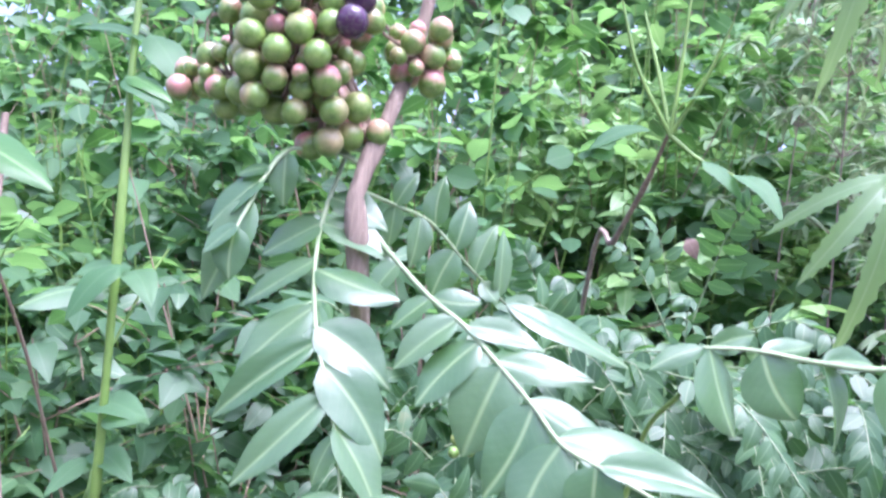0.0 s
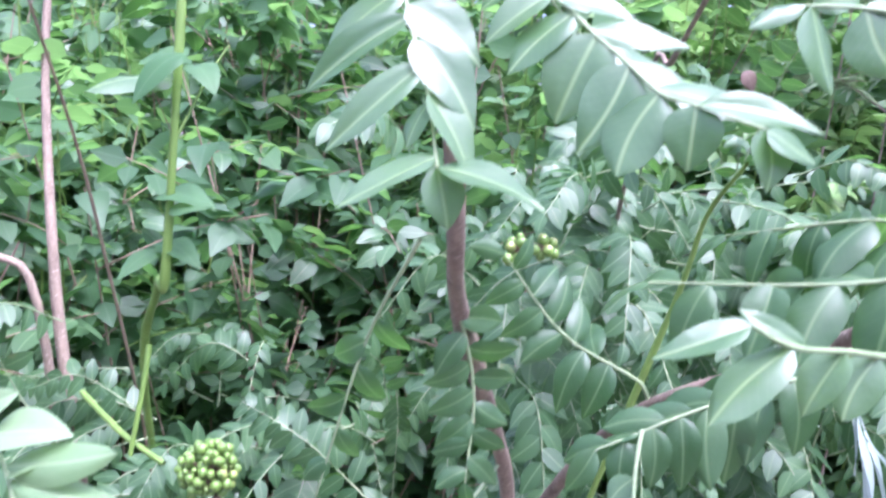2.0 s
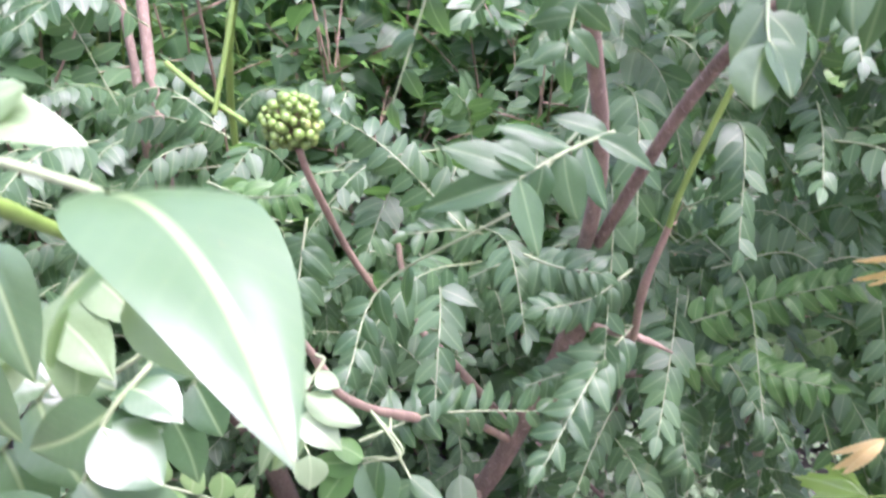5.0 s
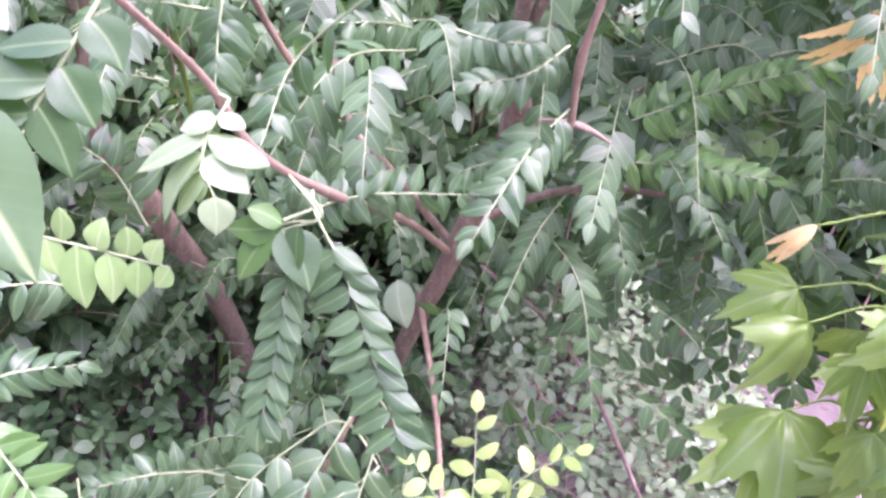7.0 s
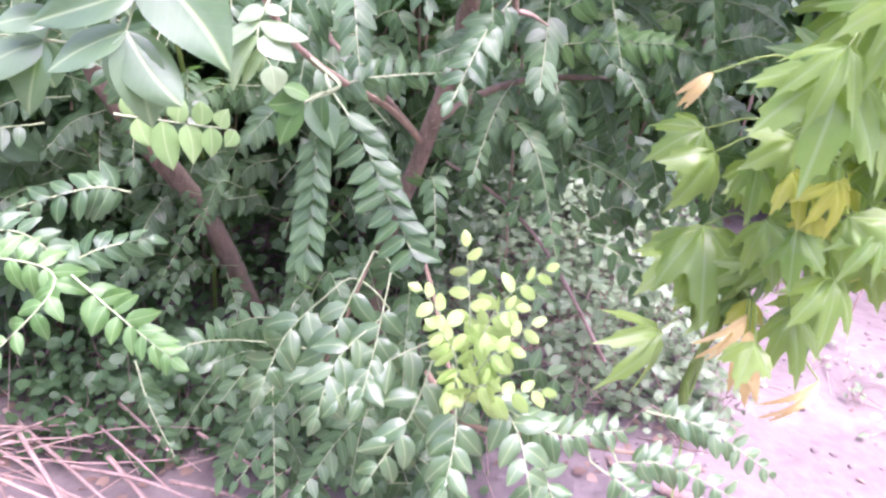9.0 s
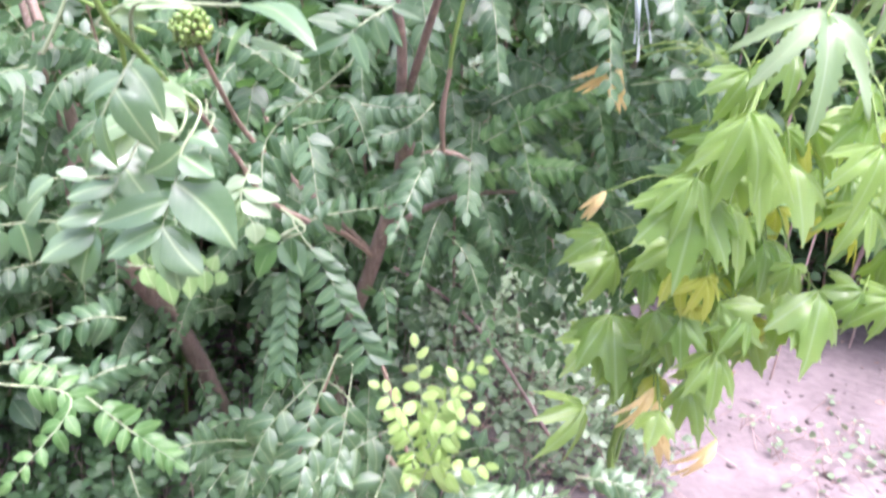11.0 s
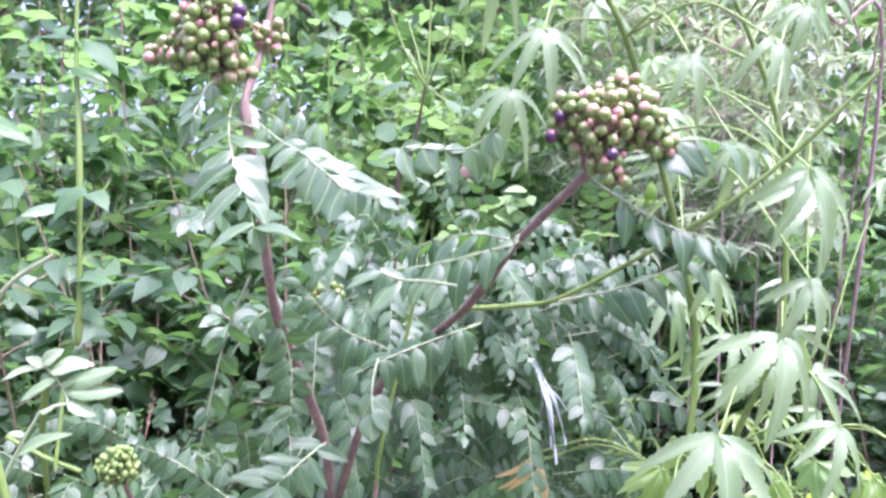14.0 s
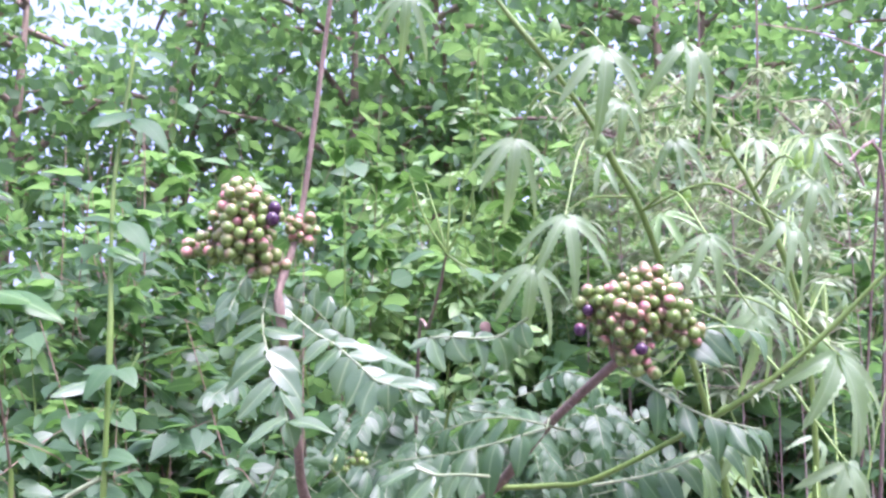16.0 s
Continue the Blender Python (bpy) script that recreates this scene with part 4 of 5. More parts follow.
frond(bush, (-0.028, 0.791, 0.842), (-0.062, 0.751, 0.852), (-0.100, 0.706, 0.852), 13, 0.030, FRONT, 0.4, seed=44)
frond(bush, (0.050, 0.815, 0.842), (-0.001, 0.764, 0.830), (-0.047, 0.730, 0.807), 15, 0.030, FRONT, 0.4, seed=45)
frond(bush, (0.114, 0.863, 0.822), (0.165, 0.843, 0.848), (0.231, 0.825, 0.853), 17, 0.030, FRONT, 0.5, seed=46)
frond(bush, (-0.248, 0.659, 0.642), (-0.277, 0.650, 0.696), (-0.317, 0.640, 0.723), 13, 0.034, FRONT, 0.4, seed=47)
frond(bush, (-0.367, 0.434, 0.605), (-0.282, 0.419, 0.595), (-0.322, 0.351, 0.542), 19, 0.028, (0, -0.7, 0.7), 0.2, FRESH, seed=48)
frond(bush, (-0.268, 0.420, 0.599), (-0.219, 0.399, 0.571), (-0.168, 0.365, 0.559), 15, 0.028, (0, -0.7, 0.7), 0.2, FRESH, seed=49)
frond(bush, (-0.387, 0.479, 0.600), (-0.334, 0.476, 0.605), (-0.272, 0.438, 0.589), 13, 0.028, (0, -0.7, 0.7), 0.2, seed=50)
frond(bush, (-0.291, 0.459, 0.583), (-0.262, 0.465, 0.601), (-0.219, 0.477, 0.611), 11, 0.026, (0, -0.7, 0.7), 0.2, seed=51)
frond(bush, (-0.274, 0.592, 0.602), (-0.304, 0.568, 0.615), (-0.372, 0.544, 0.597), 13, 0.034, FRONT, 0.4, seed=52)
frond(bush, (-0.163, 0.598, 0.420), (-0.197, 0.556, 0.442), (-0.240, 0.535, 0.433), 15, 0.026, FRONT, 0.3, seed=53)
frond(bush, (-0.286, 0.593, 0.382), (-0.265, 0.568, 0.338), (-0.229, 0.538, 0.289), 15, 0.024, FRONT, 0.3, seed=54)
frond(bush, (0.153, 0.740, 0.795), (0.232, 0.720, 0.852), (0.307, 0.700, 0.895), 23, 0.03, (0, -0.8, 0.6), 0.2, FRESH, seed=101)
frond(bush, (0.152, 0.740, 0.764), (0.222, 0.710, 0.785), (0.292, 0.680, 0.796), 19, 0.03, (0, -0.8, 0.6), 0.2, FRESH, seed=102)
frond(bush, (0.188, 0.860, 0.825), (0.234, 0.840, 0.865), (0.290, 0.820, 0.894), 15, 0.03, (0, -0.8, 0.6), 0.3, FRESH, seed=103)
frond(bush, (0.327, 0.780, 0.820), (0.280, 0.750, 0.803), (0.225, 0.730, 0.811), 17, 0.028, (0, -0.8, 0.6), 0.3, YOUNG, seed=104)
frond(bush, (0.008, 0.620, 0.880), (0.035, 0.600, 0.881), (0.067, 0.585, 0.887), 13, 0.027, FRONT, 0.3, CURRY, seed=105)
frond(bush, (0.094, 0.620, 0.885), (0.067, 0.600, 0.862), (0.031, 0.580, 0.852), 15, 0.027, FRONT, 0.3, CURRY, seed=106)
frond(bush, (0.107, 0.640, 0.802), (0.070, 0.620, 0.792), (0.030, 0.600, 0.776), 17, 0.027, FRONT, 0.3, CURRY, seed=107)
frond(bush, (-0.261, 0.620, 0.889), (-0.218, 0.600, 0.889), (-0.174, 0.590, 0.901), 13, 0.028, (0, -0.8, 0.6), 0.5, FRESH, seed=108)
# low leafy shoots at the foot
for k, (b, m, t) in enumerate((
        ((-0.013, 0.594, 0.556), (-0.043, 0.543, 0.494), (-0.065, 0.488, 0.449)),
        ((-0.046, 0.580, 0.521), (-0.097, 0.540, 0.477), (-0.119, 0.497, 0.432)),
        ((0.009, 0.586, 0.545), (-0.001, 0.522, 0.485), (-0.011, 0.470, 0.448)),
        ((0.069, 0.546, 0.482), (0.014, 0.512, 0.468), (-0.037, 0.472, 0.445)),
        ((0.069, 0.546, 0.482), (0.043, 0.476, 0.429), (0.006, 0.432, 0.379)),
        ((0.083, 0.515, 0.469), (0.090, 0.459, 0.427), (0.082, 0.416, 0.386)),
        ((0.096, 0.514, 0.470), (0.150, 0.458, 0.439), (0.170, 0.407, 0.389)),
        ((0.011, 0.563, 0.501), (-0.039, 0.499, 0.475), (-0.055, 0.456, 0.432)))):
    frond(bush, b, m, t, 9, 0.042, (0, -0.7, 0.8), 0.25, SKYLIT, seed=60 + k, first=0.3)
frond(bush, (0.126, 0.496, 0.442), (0.194, 0.468, 0.424), (0.268, 0.466, 0.437), 19, 0.030, (0, -0.8, 0.6), 0.2, SKYLIT, seed=70)
frond(bush, (0.294, 0.490, 0.446), (0.353, 0.471, 0.445), (0.420, 0.439, 0.420), 19, 0.027, (0, -0.8, 0.6), 0.2, SKYLIT, seed=71)
frond(bush, (0.266, 0.458, 0.400), (0.318, 0.446, 0.411), (0.390, 0.418, 0.394), 15, 0.028, (0, -0.8, 0.6), 0.2, SKYLIT, seed=72)
frond(bush, (0.238, 0.460, 0.397), (0.292, 0.429, 0.372), (0.306, 0.393, 0.326), 15, 0.027, (0, -0.8, 0.6), 0.2, SKYLIT, seed=73)
frond(bush, (0.169, 0.471, 0.403), (0.197, 0.439, 0.370), (0.204, 0.409, 0.335), 13, 0.030, (0, -0.8, 0.6), 0.2, SKYLIT, seed=74)
frond(bush, (0.087, 0.439, 0.322), (0.087, 0.442, 0.328), (0.091, 0.418, 0.305), 3, 0.032, (0, -0.6, 0.9), 0.2, SKYLIT, seed=75)
for k, (m, t) in enumerate((((0.095, 0.508, 0.523), (0.083, 0.529, 0.605)), ((0.078, 0.494, 0.515), (0.042, 0.502, 0.566)), ((0.111, 0.498, 0.530), (0.136, 0.489, 0.563)),
                            ((0.119, 0.521, 0.532), (0.168, 0.532, 0.586)), ((0.098, 0.472, 0.499), (0.132, 0.453, 0.536)), ((0.086, 0.470, 0.492), (0.078, 0.434, 0.486)), ((0.081, 0.468, 0.509), (0.059, 0.467, 0.546)), ((0.107, 0.463, 0.505), (0.150, 0.464, 0.560)), ((0.098, 0.444, 0.487), (0.112, 0.423, 0.517)), ((0.113, 0.456, 0.471), (0.167, 0.442, 0.499)))):
    frond(bush, (0.095, 0.478, 0.421), m, t, 9, 0.027, (0.3 * math.sin(k * 2.4), -0.7, 0.8), 0.5, LIME, "yellow-green young pinnate leaf", 80 + k, 0.4)


def bush_filling(rng):
    """The uncounted leaves in the depth of the bush, with their stalks."""
    lines, P, D, U, L = [], [], [], [], []
    for k in range(900):
        if k >= 760:
            x, y, z = rng.uniform(0.02, 0.46), rng.uniform(0.70, 1.05), rng.uniform(1.0, 1.2)
            if rng.uniform() < 0.4:
                continue
        elif k >= 620:
            x, y, z = rng.uniform(0.12, 0.46), rng.uniform(0.72, 1.1), rng.uniform(0.62, 1.25)
        elif k < 430:
            x, y, z = rng.uniform(-0.62, 0.42), rng.uniform(0.66, 1.3), rng.uniform(0.22, 1.25)
            if z < 0.5 and (x > 0.05 or y < 1.0) or (-0.40 < x < -0.12 and y < 0.95 and 0.4 < z < 0.7):
                continue
            if y < 0.80 + 0.15 * (z < 0.7) and rng.uniform() < 0.55 or z > 0.92 and rng.uniform() < (0.9 if x < -0.1 else 0.4):
                continue
        elif k < 560:
            x, y, z = rng.uniform(-0.52, -0.06), rng.uniform(0.82, 1.15), rng.uniform(0.40, 0.74)
            if rng.uniform() < 0.4 or (-0.40 < x < -0.12 and y < 0.97):
                continue
        else:
            x, y, z = rng.uniform(-0.16, 0.14), rng.uniform(0.62, 0.84), rng.uniform(0.10, 0.40)
        out = unit(vec((x * 0.8 + rng.uniform(-0.5, 0.5), rng.uniform(-0.9, 0.1), rng.uniform(-0.2, 0.4))))
        ln = rng.uniform(0.10, 0.2)
        b = vec((x, y, z))
        line, p, d, u, l = frond_layout(b, b + out * ln * 0.55, b + out * ln + (0, 0, -rng.uniform(0.02, 0.10)), int(rng.integers(13, 22)), rng.uniform(0.024, 0.036), (out[0] * 0.3, -0.8, 0.5), 0.4, rng, lift=0.1)
        lines.append((line, (0.0010, 0.0004)))
        P.append(p), D.append(d), U.append(u), L.append(l)
    tagged(part("leaf_stalk", tubes("leaf_stalk", lines, 4), RACHIS, bush), kind="stuff")
    tagged(part("inner_foliage", joined("inner_foliage", CURRY_SMALL, frames(np.concatenate(P), np.concatenate(D), np.concatenate(U), np.concatenate(L)), rng), CURRY, bush), kind="stuff")


bush_filling(np.random.default_rng(5))


# ---- berries ----
def berry_mesh(mat):
    bm = bmesh.new()
    bmesh.ops.create_uvsphere(bm, u_segments=14, v_segments=9, radius=1.0)
    for v in bm.verts:
        v.co.z *= 1.06
        if v.co.z > 1.0:
            v.co.z -= 0.10
    me = bpy.data.meshes.new("berry")
    bm.to_mesh(me)
    bm.free()
    for p in me.polygons:
        p.use_smooth = True
    me.materials.append(mat)
    return me


BERRIES = {m.name: berry_mesh(m) for m in (BERRY, GREEN_BERRY, RIPE_BERRY)}


def berry_cluster(parent, root, lobes, size, mat, label, ripe=(), seed=0):
    """Berries packed over some lobes, on stalklets from one root; ripe: places near which berries are ripe."""
    rng = np.random.default_rng(seed)
    spots = [(vec(q), w) for q, w in ripe]
    for centre, radius, count in lobes:
        made = 0
        for _ in range(count * 40):
            d = unit(rng.normal(0, 1, 3))
            p = vec(centre) + d * radius * rng.uniform(0.55, 1.0) * vec((1, 1, 0.92))
            r = size * (rng.uniform(0.92, 1.16) if rng.uniform() < 0.88 else rng.uniform(0.6, 0.8))
            if all(np.linalg.norm(p - q) > 0.93 * (r + s) for q, s in spots):
                spots.append((p, r))
                made += 1
            if made >= count:
                break
    origin = vec(root)
    mids = [vec(l[0]) for l in lobes]
    lines = [(smooth_line((root, (vec(root) + c) / 2 + (0, 0, 0.004), c), 6) - origin, (0.0018, 0.0012)) for c in mids]
    for p, r in spots:
        c = min(mids, key=lambda m: np.linalg.norm(m - p))
        lines.append((smooth_line((c, c * 0.4 + p * 0.6 + (0, 0, -0.002), p), 4) - origin, (0.0008, 0.0006)))
    head = part("fruit_stalk", tubes("fruit_stalk", lines, 5), TWIG, parent, label, root)
    for p, r in spots:
        dark = any(np.linalg.norm(p - vec(q)) < 1e-6 for q, w in ripe)
        ob = new("berry", BERRIES[(RIPE_BERRY if dark else mat).name])
        ob.parent = head
        tilt = Euler((rng.normal(0, 0.5), rng.normal(0, 0.5), rng.uniform(0, 6.28)))
        ob.matrix_basis = Matrix.LocRotScale(Vector(p - origin), tilt, Vector((r, r, r)))
        if dark:
            tagged(ob, "ripe dark purple berry")


berry_cluster(bush, (-0.031, 0.304, 1.328), (
    ((-0.061, 0.292, 1.367), 0.027, 60), ((-0.060, 0.284, 1.347), 0.022, 34), ((-0.086, 0.302, 1.345), 0.014, 16), ((-0.103, 0.313, 1.343), 0.009, 8),
    ((-0.048, 0.285, 1.331), 0.014, 18), ((-0.035, 0.289, 1.327), 0.008, 7), ((-0.016, 0.301, 1.361), 0.014, 18), ((-0.067, 0.300, 1.385), 0.016, 18)),
    0.0047, BERRY, "ripening green berries with a pink blush", (((-0.039, 0.265, 1.361), 0.0056), ((-0.038, 0.272, 1.371), 0.0056)), 3)
berry_cluster(bush, (0.208, 0.196, 1.256), (
    ((0.208, 0.170, 1.283), 0.025, 60), ((0.231, 0.171, 1.289), 0.022, 44), ((0.229, 0.184, 1.305), 0.018, 24), ((0.255, 0.175, 1.272), 0.012, 16),
    ((0.192, 0.177, 1.289), 0.016, 20), ((0.214, 0.169, 1.257), 0.013, 16), ((0.222, 0.169, 1.246), 0.006, 5)),
    0.0043, BERRY, "ripening green berries with a pink blush", (((0.176, 0.172, 1.273), 0.0046), ((0.181, 0.169, 1.286), 0.004), ((0.209, 0.146, 1.259), 0.0044)), 7)
berry_cluster(bush, (-0.160, 0.543, 0.944), (((-0.170, 0.543, 0.965), 0.021, 120),), 0.0037, GREEN_BERRY, "round bunch of hard green berries", (), 5)
berry_cluster(bush, (0.255, 0.432, 0.369), (((0.254, 0.408, 0.366), 0.018, 34),), 0.0038, GREEN_BERRY, "small bunch of unripe green berries", (), 6)
berry_cluster(bush, (0.025, 0.609, 1.144), (((0.035, 0.610, 1.145), 0.014, 12), ((0.054, 0.613, 1.151), 0.010, 6)), 0.0045, GREEN_BERRY, "green berries half hidden by leaves", (), 8)
for p in ((0.240, 0.800, 1.329),):
    leaf(bush, p, (p[0] + 0.012, p[1] - 0.01, p[2] - 0.012), (0, -1, 0.3), LITTER, 3, 1.6)


# ---- the palmate plant ----
def palmate(lobes, seed, droop, narrow=1.0, fan=2.3):
    """One palmate toothed leaf of size 1, its stalk joining at the origin."""
    rng = np.random.default_rng(seed)
    Vs, Fs, Us, start = [], [], [], 0
    for k in range(lobes):
        a = (k - (lobes - 1) / 2) * (fan / (lobes - 1)) + rng.normal(0, 0.05)
        ln = (1.0 - 0.16 * abs(k - (lobes - 1) / 2)) * rng.uniform(0.92, 1.05)
        V, F, U = blade(22, 2, 0.135 * narrow * rng.uniform(0.9, 1.1), 0.5, 1.2, 0.16 + rng.uniform(-0.05, 0.1), droop * rng.uniform(0.7, 1.35), 1, 0.02)
        V = V * (ln, ln, ln)
        c, s = math.cos(a), math.sin(a)
        V = np.stack([V[:, 0] * c + V[:, 1] * s, -V[:, 0] * s + V[:, 1] * c, V[:, 2] - 0.12 * abs(a) * V[:, 1]], -1)
        Vs.append(V), Fs.append(F + start), Us.append(U)
        start += len(V)
    return np.concatenate(Vs), np.concatenate(Fs), np.concatenate(Us)


def maple(lobes, seed, droop, web, fan=3.6):
    """One broad lobed and toothed leaf of size 1: the lobes are joined by a web over part of their length."""
    rng = np.random.default_rng(seed)
    cols, rows = lobes * 8, 7
    V, UV = [(0, 0, 0)] * (cols + 1), [(0.5, 0)] * (cols + 1)
    bend, kink = rng.uniform(-0.25, 0.25), rng.uniform(0.03, 0.07)
    for j in range(1, rows + 1):
        f = j / rows
        for c in range(cols + 1):
            a = (c / cols - 0.5) * fan
            off = (c / 8) % 1 - 0.5
            middle = 1 - abs(a) / fan * 0.75
            edge = middle * (web + (1 - web) * (1 - abs(off) * 2) ** 0.8) * (1 + 0.05 * (-1) ** c)
            r = f * (f * edge + (1 - f) * min(edge, web * middle * 1.15))
            z = kink * (abs(off) * 2 - 0.5) * math.sin(math.pi * f * 0.9) - droop * r * r * (1 + bend * math.sin(a)) - 0.10 * a * a * r + 0.03 * math.sin(5 * a + 7 * f + seed)
            V.append((math.sin(a) * r, math.cos(a) * r, z))
            UV.append((0.5 + off * (0.25 + 0.75 * f), f * 0.9 + 0.05))
    k = cols + 1
    F = [(j * k + c, j * k + c + 1, (j + 1) * k + c + 1, (j + 1) * k + c) for j in range(rows) for c in range(cols)]
    return np.array(V, float), np.array(F), np.array(UV, float)


PALM_SHAPES = [palmate(5, 1, 0.5, 0.95, 2.8), palmate(5, 2, 0.62, 0.85, 2.9), palmate(5, 3, 0.55, 0.72, 2.7), palmate(3, 4, 0.3, 2.3, 1.5), palmate(5, 5, 0.75, 0.8, 2.7), palmate(5, 6, 0.2, 2.0), palmate(3, 7, 0.7, 0.75, 0.45), palmate(5, 8, 0.42, 1.35, 2.9), palmate(5, 9, 0.6, 1.15, 2.7)]
BROAD = len(PALM_SHAPES)
PALM_SHAPES += [maple(5, 11, 0.6, 0.64), maple(5, 12, 0.9, 0.56), maple(3, 13, 0.6, 0.66, 2.6), maple(5, 14, 1.1, 0.60), maple(5, 15, 0.8, 0.48, 3.4)]
PALMATES = {}


def palmate_mesh(mat, k):
    if (mat.name, k) not in PALMATES:
        me = mesh_of("palmate_leaf", *PALM_SHAPES[k])
        me.materials.append(mat)
        PALMATES[mat.name, k] = me
    return PALMATES[mat.name, k]


kenaf = thing("palmate_leaf_plant", (0.400, 0.627, 0.318), "tall weed with toothed palmate green leaves beside the path", "plant")


def lobed_leaf(hub, tip, face=(0, -0.8, 0.6), k=0, mat=None, root=None, label=""):
    d = vec(tip) - vec(hub)
    L = float(np.linalg.norm(d)) * (1.0 if mat is YELLOW or hub[2] > 0.98 else 0.74)
    d = unit(d) + ((0, -0.1, 0) if mat is YELLOW else (0, -0.40, 0.30))
    if mat is not YELLOW and hub[2] < 0.98:
        k = BROAD + (k * 3 + int(abs(hub[0]) * 1000)) % 5
    rootp = vec(root) if root is not None else nearest_wood(kenaf, hub)
    V, F = tube_data(smooth_line((rootp, rootp * 0.45 + vec(hub) * 0.55 + (0, 0, 0.03), hub), 10) - vec(hub), (0.0014, 0.0011), 5)
    stalk = part("leaf_stalk", mesh_of("leaf_stalk", V, F), GREEN_STEM, kenaf, "", hub)
    ob = new("palmate_leaf", palmate_mesh(mat or (PALMATE_TOP if hub[2] > 1.02 else KENAF), k))
    ob.parent = stalk
    ob.matrix_basis = Matrix(frames([(0, 0, 0)], [d], [face], [L])[0].tolist())
    if label:
        tagged(ob, label)


stem("main_stem", ((0.400, 0.627, 0.318), (0.381, 0.599, 0.435), (0.448, 0.623, 0.608), (0.474, 0.621, 0.763), (0.465, 0.538, 0.956), (0.466, 0.528, 1.129), (0.330, 0.387, 1.372), (0.278, 0.361, 1.452), (0.223, 0.337, 1.517), (0.157, 0.334, 1.596), (0.138, 0.348, 1.649)), (0.006, 0.005, 0.0042, 0.0032, 0.0024, 0.002), GREEN_STEM, kenaf, n=60, sides=8, knots=(0.3, 0.5, 0.7, 0.85))
stem("side_stem", ((0.474, 0.621, 0.763), (0.516, 0.472, 1.059), (0.533, 0.457, 1.122), (0.507, 0.420, 1.311), (0.444, 0.397, 1.444), (0.382, 0.391, 1.531)), (0.004, 0.003, 0.002), GREEN_STEM, kenaf, n=30, knots=(0.4, 0.7))
stem("side_stem", ((0.381, 0.599, 0.435), (0.50, 0.66, 0.72), (0.60, 0.62, 0.86), (0.66, 0.60, 0.98)), (0.003, 0.0024, 0.0016), GREEN_STEM, kenaf, n=18, sides=7)
stem("side_stem", ((0.389, 0.605, 0.384), (0.46, 0.70, 0.56), (0.60, 0.64, 0.60), (0.72, 0.60, 0.66)), (0.003, 0.0022, 0.0014), GREEN_STEM, kenaf, n=18, sides=7)
lobed_leaf((0.369, 0.467, 0.836), (0.333, 0.415, 0.727), (-0.2, -0.9, 0.4), 7)
lobed_leaf((0.407, 0.456, 0.909), (0.428, 0.401, 0.809), (0, -0.9, 0.4), 8)
lobed_leaf((0.396, 0.612, 0.684), (0.377, 0.566, 0.634), (0, -0.8, 0.6), 7)
lobed_leaf((0.490, 0.580, 0.753), (0.495, 0.543, 0.704), (0, -0.8, 0.6), 7)
lobed_leaf((0.425, 0.568, 0.605), (0.379, 0.533, 0.593), (0, -0.7, 0.7), 7)
lobed_leaf((0.349, 0.606, 0.618), (0.338, 0.534, 0.519), (-0.2, -0.8, 0.5), 7)
lobed_leaf((0.442, 0.539, 0.553), (0.457, 0.487, 0.500), (0, -0.8, 0.6), 7)
lobed_leaf((0.318, 0.571, 0.499), (0.279, 0.497, 0.435), (0.6, -0.7, 0.4), 7)
lobed_leaf((0.498, 0.520, 0.858), (0.521, 0.460, 0.768), (0.2, -0.8, 0.5), 8)
lobed_leaf((0.543, 0.547, 0.701), (0.527, 0.487, 0.603), (0.2, -0.8, 0.5), 8)
lobed_leaf((0.566, 0.512, 0.703), (0.559, 0.455, 0.593), (0.3, -0.8, 0.5), 7)
lobed_leaf((0.467, 0.593, 0.662), (0.456, 0.530, 0.583), (0, -0.8, 0.5), 8)
lobed_leaf((0.398, 0.343, 1.033), (0.385, 0.312, 0.930), (0, -0.85, 0.5), 0)
lobed_leaf((0.497, 0.400, 1.120), (0.479, 0.370, 1.014), (0.1, -0.85, 0.5), 1)
lobed_leaf((0.394, 0.433, 0.929), (0.410, 0.399, 0.843), (0, -0.85, 0.5), 0)
lobed_leaf((0.359, 0.449, 0.856), (0.327, 0.425, 0.785), (-0.2, -0.85, 0.5), 5)
lobed_leaf((0.424, 0.244, 1.253), (0.421, 0.215, 1.182), (0.2, -0.8, 0.5), 1)
lobed_leaf((0.514, 0.393, 0.910), (0.493, 0.366, 0.837), (0, -0.85, 0.5), 4)
lobed_leaf((0.549, 0.383, 1.035), (0.527, 0.356, 0.961), (0.2, -0.8, 0.5), 2)
lobed_leaf((0.550, 0.417, 0.903), (0.583, 0.399, 0.878), (0.3, -0.6, 0.7), 1)
lobed_leaf((0.512, 0.519, 1.112), (0.490, 0.494, 1.043), (0, -0.85, 0.5), 2)
lobed_leaf((0.454, 0.564, 1.161), (0.459, 0.534, 1.083), (0, -0.85, 0.5), 2)
lobed_leaf((0.252, 0.307, 1.544), (0.244, 0.303, 1.460), (0, -0.9, 0.4), 2)
lobed_leaf((0.335, 0.312, 1.558), (0.373, 0.309, 1.481), (0.2, -0.8, 0.6), 4)
lobed_leaf((0.197, 0.264, 1.374), (0.202, 0.255, 1.306), (0, -0.9, 0.4), 2)
lobed_leaf((0.322, 0.266, 1.363), (0.331, 0.264, 1.308), (0, -0.8, 0.6), 2)
lobed_leaf((0.355, 0.200, 1.361), (0.375, 0.195, 1.310), (0.2, -0.8, 0.6), 4)
lobed_leaf((0.364, 0.165, 1.259), (0.375, 0.165, 1.191), (0.2, -0.85, 0.5), 0)
lobed_leaf((0.187, 0.391, 1.479), (0.182, 0.384, 1.405), (0, -0.9, 0.4), 4)
